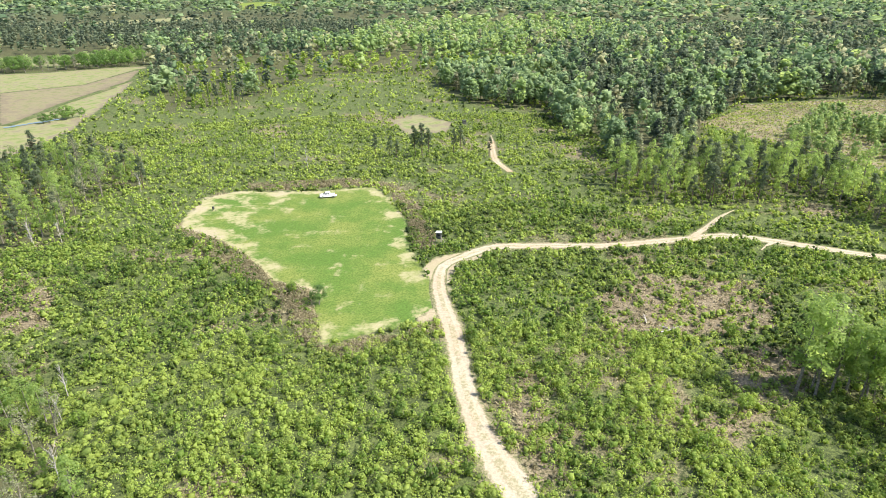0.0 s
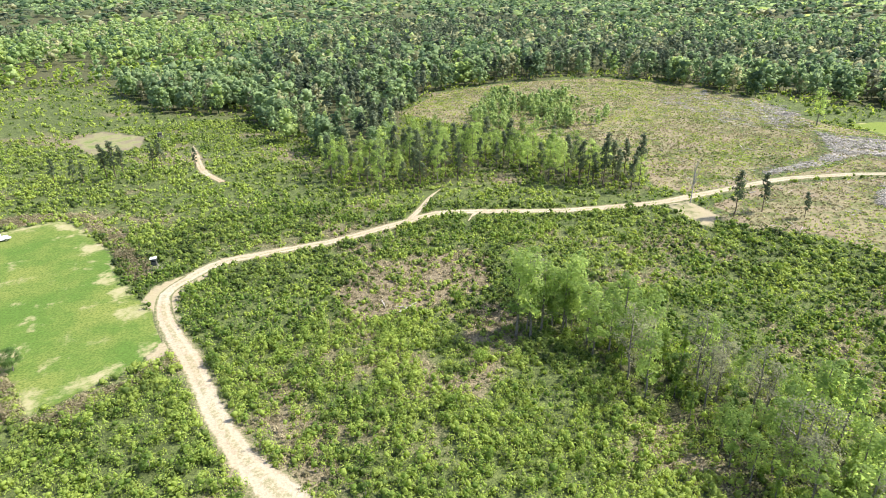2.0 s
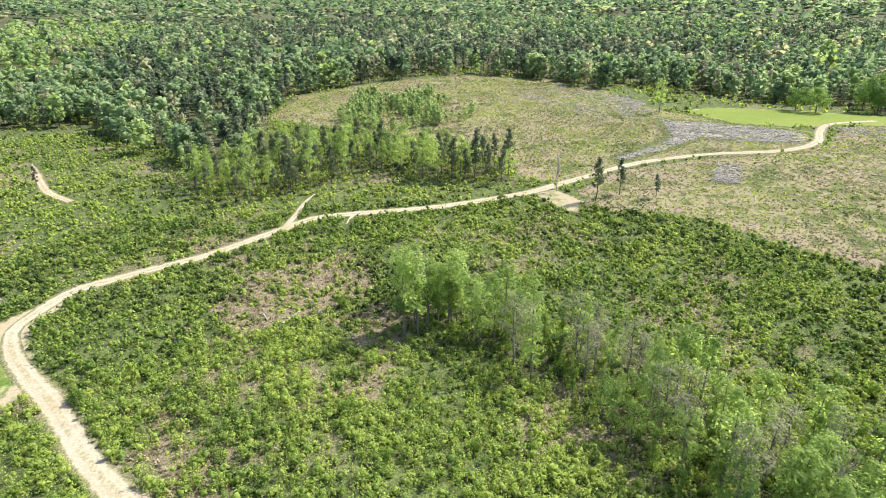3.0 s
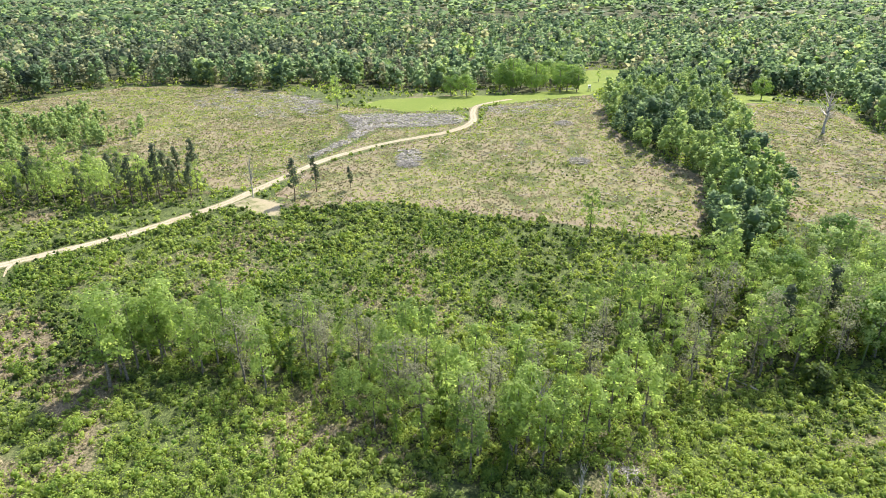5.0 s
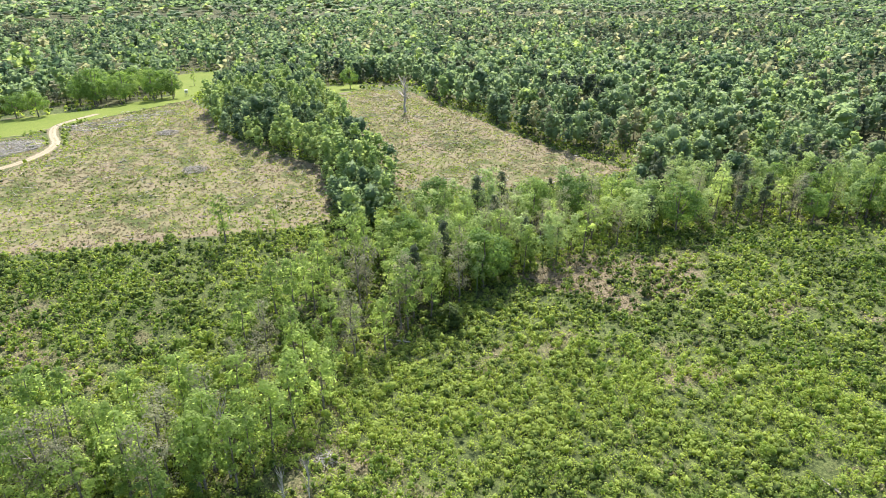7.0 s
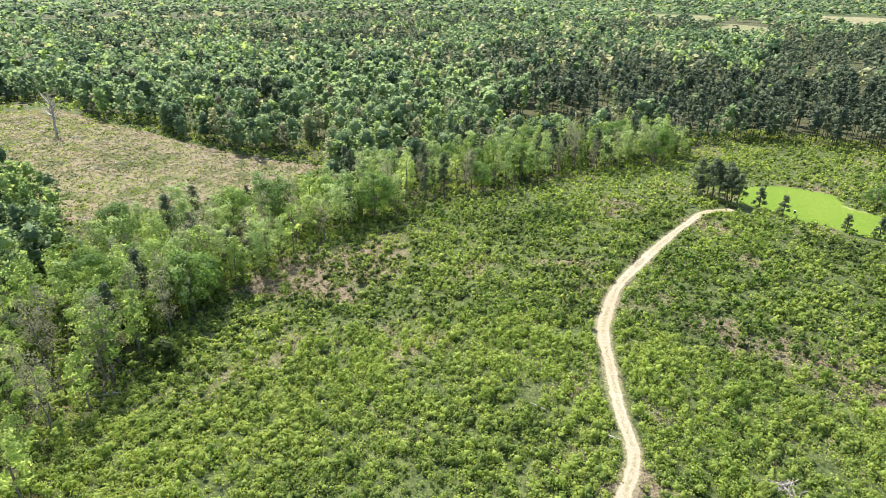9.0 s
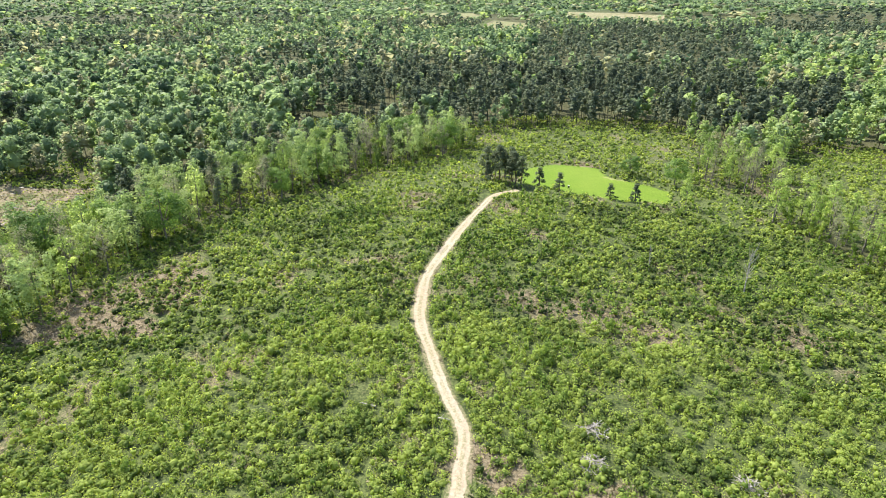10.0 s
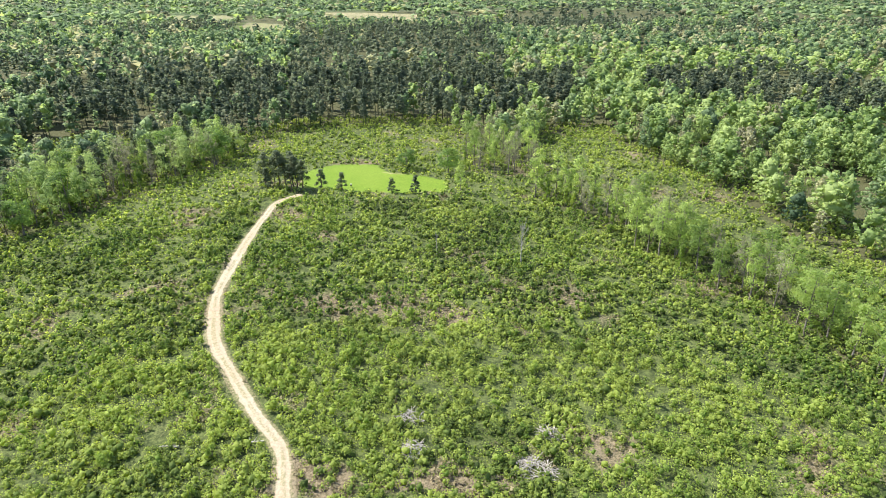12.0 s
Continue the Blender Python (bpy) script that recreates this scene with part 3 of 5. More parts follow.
field_patch("clearcut_north", CUT_NORTH, CUT_SOIL, "brown logged hillside with stumps, straw and sparse regrowth", "clearcut", 2.0, 0.05)
field_patch("clearcut_middle", CUT_MIDDLE, CUT_SOIL, "brown logged slope beside the sandy track", "clearcut", 2.0, 0.05)
field_patch("clearcut_east", CUT_EAST, CUT_SOIL, "logged hillside greening between two woods", "clearcut", 2.0, 0.05)
field_patch("slash_ground", SLASH_FIELD, SLASH_SOIL, "pale grey strip of weathered logging debris", "slash", 1.5, 0.10)
field_patch("food_plot", FOOD_PLOT, PLOT_GRASS, "mown green food plot with sandy bare spots and rim", "field", 1.0, 0.07,
            worn=lambda x, y: np.clip((-x - 36) / 30, 0, 1) * 0.75)
field_patch("hill_plot", HILL_PLOT, HILL_GRASS, "bright green sown plot behind the hilltop", "field", 1.0, 0.07)
field_patch("meadow", MEADOW, MEADOW_GRASS, "bright green meadow along the far wood", "field", 2.0, 0.09)
field_patch("meadow_east", MEADOW_EAST, MEADOW_GRASS, "strip of meadow before the far wood", "field", 2.0, 0.09)
field_patch("glade", GLADE, MEADOW_GRASS, "small green glade enclosed by woods", "field", 2.0, 0.07)
field_patch("glade_west", GLADE_WEST, PASTURE_GRASS, "pale green glade among the scrub", "field", 2.0, 0.07)
field_patch("pasture", PASTURE, PASTURE_GRASS, "worn pasture with brown tilled patches", "field", 3.0, 0.15)
field_patch("tilled_strip", TILLED, TILLED_SOIL, "brown tilled strip across the pasture", "field", 3.0, 0.3, 3.0)
field_patch("pasture_creek", CREEK, WATER, "narrow creek glinting through the pasture", "water", 1.5, 0.35, 0.5)
field_patch("pasture_far", PASTURE_FAR, PASTURE_GRASS, "pasture behind a hedgerow", "field", 4.0, 0.2)
field_patch("pasture_north", PASTURE_NORTH, PASTURE_GRASS, "pale field among dark pines", "field", 8.0, 0.4, 10)
field_patch("pasture_edge", PASTURE_EDGE, MEADOW_GRASS, "distant light green field among woods", "field", 12.0, 0.8, 14)
field_patch("field_south", FIELD_SOUTH, PASTURE_GRASS, "pale tan field on a distant rise among woods", "field", 10.0, 0.5, 12)
field_patch("field_bare", FIELD_BARE, LANDING_SOIL, "distant bare pinkish field among woods", "field", 14.0, 0.8, 14)
field_patch("field_southeast", FIELD_SOUTHEAST, PASTURE_GRASS, "distant pale field behind dark pines", "field", 14.0, 0.8, 14)
field_patch("sandy_apron", APRON, LANDING_SOIL, "sandy worn ground where the track meets the plot", "bare ground", 0.4, 0.10, 0.3,
            worn=lambda x, y: 0.9 + 0 * x)
field_patch("landing", LANDING, LANDING_SOIL, "bare trampled log landing beside the track", "landing", 1.0, 0.09)


field_patch("pond", POND, WATER, "small dark pond among distant trees", "water", 5.0, 0.5, 1.0)


def make_track(name, line, width, label, clay, wide_start=0.0, blunt=False):
    line = np.array(line)
    d = np.gradient(line, axis=0)
    side = unit(np.stack([d[:, 1], -d[:, 0], 0 * d[:, 0]], 1))[:, :2]
    u = np.linspace(-1.5, 1.5, 15)
    swell = width * (0.8 + 0.5 * value_noise(line[:, 0], line[:, 1], 14, 21)) / 2
    along = np.arange(len(line)) * 1.2
    swell *= 1 + wide_start * np.exp(-along / 22)
    if blunt:
        swell *= np.clip((len(line) * 1.2 - along) / 14, 0.15, 1)
    P = line[:, None] + side[:, None] * (u[None, :, None] * swell[:, None, None])
    rut = -0.05 * np.exp(-((np.abs(u) - 0.55) / 0.16) ** 2)
    x, y = P[..., 0].ravel(), P[..., 1].ravel()
    z = terrain(x, y) + 0.17 + np.tile(rut - 0.05 * np.abs(u) ** 2, len(line))
    k = len(u)
    i, j = np.meshgrid(np.arange(len(line) - 1), np.arange(k - 1), indexing="ij")
    i, j = i.ravel(), j.ravel()
    q = np.stack([i * k + j, i * k + j + 1, (i + 1) * k + j + 1, (i + 1) * k + j], 1)
    me = mesh_np(name, np.stack([x, y, z], 1), q, SAND, {"off": np.tile(u, len(line)), "dry": dryness(x, y) * 0.6 + 0.35, "wood": 0 * x,
                 "clay": np.clip(0.4 + 0 * x + clay, 0, 1)}, True)
    return tagged(new(name, me), label, "road", kind="structure")


TRACK_LABELS = {"road_main": "pale sandy two-rut track winding past the plot", "road_spur": "grassy sandy spur branching toward the pines",
                "road_stub": "short sandy stub beside the track", "road_hill": "pale sandy two-rut track climbing the scrub hill",
                "track_far": "reddish dirt track among distant scrub"}
for _name, _line, _w in ROADS:
    make_track(_name, _line, _w, TRACK_LABELS[_name], 0.5 if _name == "track_far" else 0.0, 0.7 if _name == "road_main" else 0.0, _name in ("road_spur", "road_stub", "track_far"))

# ---- trees ----
# sprays of leaves on clumps, clumps on limbs
def crown_cards(clumps, per, size, spread=0.42):
    """Sprays round the clump centres (x, y, z, radius); tint by clump."""
    c = np.repeat(np.array([k[:3] for k in clumps]), per, 0)
    r = np.repeat(np.array([k[3] for k in clumps]), per)[:, None]
    n = unit(rng.normal(size=(len(c), 3)) + (0, 0, 0.35))
    centre = c + n * r * rng.uniform(0.5, 1.08, (len(c), 1)) * (1, 1, 0.8)
    heart = np.array([0, 0, c[:, 2].mean() * 0.92])
    v, f = leaf_cards(centre, n * 0.6 + unit(centre - heart) * 0.75 + rng.normal(size=n.shape) * spread + (0, 0, 0.25), size * rng.uniform(0.7, 1.3, len(c)))
    tint = np.repeat(np.repeat(rng.uniform(0, 0.35, len(clumps)), per), 3)
    return v, f, tint


def tree_shape(kind, h, detail, base=0.30):
    """Clumps of the crown and the limbs' paths, for a tree h metres tall."""
    clumps, limbs = [], []
    lean = rng.normal(size=2) * 0.03 * h
    top = np.array([*lean, h * 0.93])
    if kind == "hardwood":
        n, rad = int(17 * detail), 0.155 * h
        for i in range(n):
            k = base + (1 - base) * (i + rng.uniform(0, 1)) / n
            w = rad * (0.45 + 0.75 * math.sin(math.pi * min(1, (k - base) / (1 - base) * 0.8 + 0.18)))
            a, q = rng.uniform(0, 6.28), rng.uniform(0.35, 1.0)
            c = np.array([math.cos(a) * w * q, math.sin(a) * w * q, k * h * 0.94]) + (*lean * k, 0)
            clumps.append((*c, rng.uniform(0.055, 0.095) * h))
            limbs.append((k * 0.82, c))
    elif kind == "oak":
        n, rad = int(26 * detail), 0.36 * h
        for i in range(n):
            d = unit(rng.normal(size=(1, 3)))[0]
            c = np.array([d[0] * rad, d[1] * rad, h * 0.60 + d[2] * h * 0.31]) * (1, 1, 1) * rng.uniform(0.85, 1.0)
            clumps.append((*c, rng.uniform(0.10, 0.15) * h))
            limbs.append((0.38, c))
    elif kind == "pine":
        n, base = int(15 * detail), 0.36
        for i in range(n):
            k = base + (1 - base) * (i + rng.uniform(0, 1)) / n
            w = 0.15 * h * (1.08 - (k - base) / (1 - base)) ** 0.7
            a, q = rng.uniform(0, 6.28), rng.uniform(0.4, 1.0)
            c = np.array([math.cos(a) * w * q, math.sin(a) * w * q, k * h * 0.97]) + (*lean * k, 0)
            clumps.append((*c, rng.uniform(0.045, 0.075) * h))
            limbs.append((k * 0.93, c))
    elif kind == "young_pine":
        n = int(18 * detail)
        for i in range(n):
            k = 0.08 + 0.9 * (i + rng.uniform(0, 1)) / n
            w = 0.24 * h * (1.04 - k)
            a, q = rng.uniform(0, 6.28), rng.uniform(0.5, 1.0)
            c = np.array([math.cos(a) * w * q, math.sin(a) * w * q, k * h])
            clumps.append((*c, rng.uniform(0.06, 0.10) * h))
            limbs.append((k * 0.95, c))
    elif kind == "vine":
        n = int(15 * detail)
        for i in range(n):
            k = 0.05 + 0.9 * (i + rng.uniform(0, 1)) / n
            a = rng.uniform(0, 6.28)
            w = h * (0.05 + 0.05 * math.sin(k * 9))
            c = np.array([math.cos(a) * w, math.sin(a) * w, k * h]) + (*lean * k, 0)
            clumps.append((*c, rng.uniform(0.06, 0.085) * h))
    elif kind == "shrub":
        n = int(16 * detail)
        for i in range(n):
            d = unit(rng.normal(size=(1, 3)))[0]
            c = np.array([d[0] * 0.34 * h, d[1] * 0.34 * h, h * 0.48 + d[2] * h * 0.32])
            clumps.append((*c, rng.uniform(0.15, 0.2) * h))
            limbs.append((0.12, c))
    elif kind == "snag":
        for i in range(int(13 * detail)):
            k = rng.uniform(0.35, 0.95)
            a, w = rng.uniform(0, 6.28), h * rng.uniform(0.08, 0.24)
            limbs.append((k * 0.85, np.array([math.cos(a) * w, math.sin(a) * w, k * h + h * 0.07])))
    return clumps, limbs, top


CROWNS = {"hardwood": (LEAF_HARDWOOD, BARK), "oak": (LEAF_OAK, BARK), "pine": (NEEDLE_OPEN, BARK_PINE), "young_pine": (NEEDLE_OPEN, BARK_PINE),
          "vine": (LEAF_SAPLING, BARK), "shrub": (LEAF_SCRUB, BARK), "bush": (LEAF_SAPLING, BARK), "budding": (LEAF_BUD, BARK), "snag": (None, BARK_DEAD)}
NAMES = {"hardwood": "hardwood_tree", "oak": "oak_tree", "pine": "pine_tree", "young_pine": "young_pine_tree", "vine": "vine_covered_tree",
         "shrub": "shrub", "bush": "bush", "budding": "budding_tree", "snag": "dead_tree"}
LABELS = {"hardwood": "slender hardwood tree in fresh spring leaf", "oak": "round-crowned broadleaf tree in deep green leaf",
          "pine": "tall pine with bare trunk and dark crown", "young_pine": "young dark green cone-shaped pine",
          "vine": "slim tree wrapped in bright green vines", "shrub": "dense round dark green shrub", "bush": "tall bright green bush standing out of low scrub", "budding": "pale budding tree with thin twigs",
          "snag": "dead bare tree with broken grey limbs"}


def trunk_mesh(kind, h, limbs, top, most=9):
    parts = []
    thick = h * (0.0125 if kind in ("hardwood", "pine", "vine", "budding") else 0.02)
    path = [np.array([0, 0, -0.4]), np.array([0, 0, h * 0.02])]
    for k in (0.2, 0.4, 0.6, 0.8, 1.0):
        path.append(top * k + (*(rng.normal(size=2) * 0.008 * h), 0))
    v, f = tube(path, [thick * 1.5, thick * 1.2, thick, thick * 0.85, thick * 0.65, thick * 0.42, thick * 0.12], 5)
    parts.append((v, f, np.zeros(len(v))))
    for k, c in limbs[:most]:
        a = top * k
        v, f = tube([a, a * 0.45 + c * 0.55 + (0, 0, -0.02 * h), c], [thick * 0.5, thick * 0.34, thick * 0.09], 3)
        parts.append((v, f, np.zeros(len(v))))
    return join(parts)


def make_tree(kind, h, detail=1.0, per=20, size=0.42):
    """One tree: an Empty at its foot with trunk and crown."""
    shape = {"budding": "hardwood", "bush": "shrub"}.get(kind, kind)
    clumps, limbs, top = tree_shape(shape, h, detail)
    leaf, bark = CROWNS[kind]
    tree = new(NAMES[kind])
    v, f, _ = trunk_mesh(shape, h, limbs, top, 24 if kind == "snag" else 13 if kind == "budding" else 5)
    trunk = new("trunk", mesh_np("trunk", v, f, bark, None, True))
    trunk.parent = tree
    if clumps:
        v, f, tint = crown_cards(clumps, per, size)
        crown = new("crown", mesh_np("crown", v, f, leaf, {"tint": tint}))
        crown.parent = tree
    return tagged(tree, LABELS[kind], "tree")


STOCK = {"hardwood": [make_tree("hardwood", 14, 1.35, 45, 0.22) for _ in range(5)], "oak": [make_tree("oak", 12, 1.35, 80, 0.23) for _ in range(3)],
         "pine": [make_tree("pine", 15, 1.7, 46, 0.25) for _ in range(4)], "young_pine": [make_tree("young_pine", 6, 1.0, 34, 0.2) for _ in range(2)],
         "vine": [make_tree("vine", 9, 1.0, 56, 0.17) for _ in range(3)], "shrub": [make_tree("shrub", 4, 1.0, 50, 0.25)], "bush": [make_tree("bush", 3, 0.9, 40, 0.15) for _ in range(4)],
         "budding": [make_tree("budding", 13, 1.2, 46, 0.13) for _ in range(3)], "snag": [make_tree("snag", 12, 1.8) for _ in range(3)]}
HEIGHT = {"hardwood": 14, "oak": 12, "pine": 15, "young_pine": 6, "vine": 9, "shrub": 4, "bush": 3, "budding": 13, "snag": 12}
PLANTED, REST = {}, []


def plant(kind, x, y, h, group="", label="", wide=1.0):
    """Puts a tree of the stock at its place; the first of each stock is used itself."""
    count = PLANTED.get(kind, 0)
    if kind == "hardwood" and count >= 290:
        REST.append((x, y, h))
        return None
    PLANTED[kind] = count + 1
    stock = STOCK[kind]
    s = h / HEIGHT[kind]
    m = pose(x, y, float(terrain(x, y)), rng.normal() * 1.5, rng.normal() * 1.5, rng.uniform(0, 360)) @ Matrix.Diagonal((s * wide, s * wide, s, 1))
    first = stock[count % len(stock)]
    if count < len(stock):
        first.matrix_basis = m
        tree = first
    else:
        tree = copy_thing(first, m @ Matrix.Diagonal((*(1 / v for v in first.scale), 1)))
    return tagged(tree, label or LABELS[kind], "shrub" if kind in ("shrub", "bush") else "tree", group)


for _x, _y, _h in T_PINE:
    plant("young_pine" if _h < 7.5 else "pine", _x, _y, _h, "pines in the open", wide=1.5 if _y < -100 else 1.0)
for _x, _y, _h in T_OAK:
    plant("oak", _x, _y, _h, "oaks at the meadow", wide=1.1)
for _x, _y in CREEK_BUSHES:
    plant("oak", _x, _y, rng.uniform(5, 8), "trees by the pasture creek")
for _x, _y, _h in T_HARD:
    plant("hardwood", _x, _y, _h, "single hardwoods")
for _i, (_x, _y, _h) in enumerate(T_SNAG):
    if _i == 0:
        plant("snag", _x, _y, _h, "dead trees", "big nearly bare tree alone on the logged slope", 1.5)
        continue
    plant("snag", _x, _y, _h, "dead trees", wide=0.55)
for _x, _y, _h in T_SHRUB:
    plant("oak" if _h == T_SHRUB[0][2] else "shrub", _x, _y, _h, "round shrubs", "dense round bush standing alone in low growth")


def spaced(poly, gap, tries=30):
    """Random places inside an outline, at least gap metres apart."""
    xs, ys = [p[0] for p in poly], [p[1] for p in poly]
    area = 0.5 * abs(sum(a[0] * b[1] - b[0] * a[1] for a, b in zip(poly, poly[1:] + poly[:1])))
    n = int(area / (gap * gap) * tries) + 20
    X, Y = rng.uniform(min(xs), max(xs), n), rng.uniform(min(ys), max(ys), n)
    ok = inside(poly, X, Y) & ~on_road(X, Y, 1.5)
    taken, out = {}, []
    for x, y in zip(X[ok], Y[ok]):
        k = (int(x // gap), int(y // gap))
        if all((x - a) ** 2 + (y - b) ** 2 > gap * gap for i in (-1, 0, 1) for j in (-1, 0, 1) for a, b in taken.get((k[0] + i, k[1] + j), ())):
            taken.setdefault(k, []).append((x, y))
            out.append((x, y))
    return out


# trees of a small wood, each planted singly
def plant_wood(poly, gap, kinds, low, high, group):
    for x, y in spaced(poly, gap):
        kind = kinds[int(rng.integers(len(kinds)))]
        h = rng.uniform(low, high) * (0.62 if kind == "vine" else 1.0)
        plant(kind, x, y, h, group)


HARD = ["hardwood"] * 6 + ["vine"] * 3 + ["budding"] * 2
plant_wood(WOOD_CREEK_WEST, 3.6, HARD, 9, 16, "trees along the creek")
plant_wood(WOOD_CREEK, 4.7, HARD, 9, 17, "trees along the creek")
plant_wood(WOOD_SOUTHWEST, 4.0, HARD + ["budding"] * 2, 6, 10, "trees at the near clump")
plant_wood(WOOD_PINE_CLUMP, 4.4, ["pine"] * 5 + ["hardwood"] * 4 + ["vine"], 10, 16, "trees of the pine clump")
plant_wood(WOOD_WEST, 6.0, ["pine"] * 4 + ["hardwood"] * 3 + ["budding"], 9, 14, "trees of the western clump")
plant_wood(WOOD_OAKS, 10.0, ["oak", "oak", "hardwood"], 12, 17, "oaks at the meadow")
plant_wood(WOOD_ROW, 3.8, HARD, 11, 17, "trees of the southern row")
plant_wood(WOOD_COPSE, 5.0, HARD + ["budding"] * 3, 11, 16, "trees of the copse")
plant_wood(WOOD_CREEK_EAST, 4.2, HARD + ["pine", "oak"], 11, 17, "trees of the eastern row")
plant_wood(WOOD_HEDGE, 7.0, ["oak"] * 2 + ["hardwood", "budding"], 9, 14, "hedgerow trees between pastures")

# ---- distant woods ----
def far_tree(kind, h, lumps, cards, size, trunk):
    """A distant tree: lumps of leaves that fill its crown, loose sprays on them, and a stem."""
    top = np.array([0, 0, h * 0.9])
    base = {"pine": 0.45, "hardwood": 0.22, "oak": 0.20, "young_pine": 0.04}[kind]
    k = base + (0.97 - base) * (np.arange(lumps) + rng.uniform(0, 1, lumps)) / lumps
    u = (k - base) / (0.97 - base)
    wide = {"pine": 0.15 * (1.05 - 0.75 * u), "hardwood": 0.19 * np.sin(np.pi * (0.22 + 0.70 * u)), "oak": 0.30 * np.sin(np.pi * (0.25 + 0.66 * u)),
            "young_pine": 0.17 * (1.05 - u)}[kind] * h
    a = np.arange(lumps) * 2.4 + rng.uniform(-0.7, 0.7, lumps)
    q = rng.uniform(0.45, 1.0, lumps)
    c = np.stack([np.cos(a) * wide * q, np.sin(a) * wide * q, k * h], 1)
    each = {"pine": 0.26, "hardwood": 0.30, "oak": 0.42, "young_pine": 0.26}[kind] * h / math.sqrt(lumps) * rng.uniform(0.75, 1.2, lumps)
    v, f = leaf_lumps(c, each, 0.8)
    parts = [(v, f, np.repeat(rng.uniform(0, 0.25, lumps), 6))]
    # closed cores added to block light, so that crowns show shaded sides
    cores = 2 if lumps > 10 else 1
    mid = base + (0.97 - base) * (np.arange(cores) + 0.5) / cores
    v, f = leaf_lumps(np.stack([0 * mid, 0 * mid, mid * h], 1), {"pine": 0.075, "hardwood": 0.105, "oak": 0.17, "young_pine": 0.08}[kind] * h * np.ones(cores), 1.25, 8)
    parts.append((v, f, np.full(len(v), 0.1)))
    if cards:
        n = lumps * cards
        d = unit(rng.normal(size=(n, 3)) + (0, 0, 0.3))
        v, f = leaf_cards(np.repeat(c, cards, 0) + d * np.repeat(each, cards)[:, None] * 1.02, d + rng.normal(size=(n, 3)) * 0.4, size * rng.uniform(0.6, 1.2, n))
        parts.append((v, f, np.repeat(rng.uniform(0, 0.4, n), 3)))
    if trunk:
        v, f = tube([(0, 0, -0.5), top * 0.7], [h * 0.012, h * 0.008], 3)
        parts.append((v, f, np.full(len(v), -0.5)))
    return join(parts)


def wood_stuff(name, protos, x, y, h, mat, label):
    """One mesh of many trees, each a turned and scaled copy of a few shapes."""
    which = rng.integers(len(protos), size=len(x))
    parts = []
    for k, (v, f, tint, h0) in enumerate(protos):
        s = np.nonzero(which == k)[0]
        if not len(s):
            continue
        a, q = rng.uniform(0, 6.28, len(s)), h[s] / h0
        ca, sa = np.cos(a)[:, None], np.sin(a)[:, None]
        wide = (q * rng.uniform(0.9, 1.35, len(s)))[:, None]
        V = np.stack([(v[:, 0] * ca - v[:, 1] * sa) * wide + x[s, None], (v[:, 0] * sa + v[:, 1] * ca) * wide + y[s, None],
                      v[:, 2] * q[:, None] + terrain(x[s], y[s])[:, None]], 2).reshape(-1, 3)
        Fq = (f[None] + (np.arange(len(s)) * len(v))[:, None, None]).reshape(-1, 3)
        T = (tint[None] + np.clip(rng.normal(0.36, 0.28, len(s)), -0.25, 0.95)[:, None]).ravel()
        parts.append((V, Fq, T))
    V, Fq, T = join(parts)
    return tagged(new(name, mesh_np(name, V, Fq, mat, {"tint": T})), label, "woodland", kind="stuff")


def forest_places(n, r0, r1):
    x, y = sector(n, r0, r1, -38.0, 211.0)
    r = np.hypot(x, y)
    ok = (r > edge_radius(x, y)) & ~any_inside(GRASS + CUTS + WOODS + CLEARINGS, x, y) & ~on_road(x, y, 2)
    return x[ok], y[ok]


def forest_kind(x, y):
    """0 hardwood, 1 pine, 2 budding, 3 young bright growth, 4 lime-green hardwood."""
    n = len(x)
    v = 0.6 * value_noise(x, y, 120, 31) + 0.4 * value_noise(x, y, 35, 32)
    k = np.zeros(n, int)
    k[rng.uniform(size=n) < 0.13] = 4
    k[(v > 0.56) & (rng.uniform(size=n) < 0.7)] = 1
    k[rng.uniform(size=n) < 0.09] = 2
    near_south = (y < -100) & (x < 60) & (np.hypot(x, y) < 620)
    k[near_south & (k == 1)] = 4
    bright = any_inside([BRIGHT_NORTH, BRIGHT_SOUTH], x, y) | near_south
    k[bright & (k != 2) & (rng.uniform(size=n) < 0.72)] = 4
    pines = any_inside([PINES_NORTH, PINES_SOUTH, PINES_RIDGE, PINES_SOUTHWEST], x, y)
    k[pines & (rng.uniform(size=n) < 0.92)] = 1
    k[any_inside([PINES_MIDDLE, PINES_FAR, PINES_EAST, PINES_SOUTHEAST, PINES_NORTHEAST], x, y) & (rng.uniform(size=n) < 0.48)] = 1
    k[inside(YOUNG_NORTH, x, y) & (rng.uniform(size=n) < 0.9)] = 3
    return k


def protos(kind, h, lumps, cards, size, trunk, n=4):
    return [(*far_tree(kind, h, lumps, cards, size, trunk), h) for _ in range(n)]


FOREST_MATS = [("forest_hardwoods", LEAF_FOREST, "mixed spring-green hardwood forest"), ("forest_pines", NEEDLE, "dense dark green pine forest"),
               ("forest_budding", LEAF_BUD, "scattered grey-brown budding trees in the forest"), ("forest_young", LEAF_SAPLING, "thick bright green young growth"),
               ("forest_lime", LEAF_LIME, "lime-green hardwoods in fresh leaf among darker forest")]


def grow_forest(n, r0, r1, tall, sets, suffix):
    x, y = forest_places(n, r0, r1)
    kind = forest_kind(x, y)
    for k, (name, mat, label) in enumerate(FOREST_MATS):
        s = kind == k
        if s.any():
            low, high = (0.3, 0.55) if k == 3 else (0.7, 1.2)
            wood_stuff(name + suffix, sets[k], x[s], y[s], tall * rng.uniform(low, high, s.sum()), mat, label)


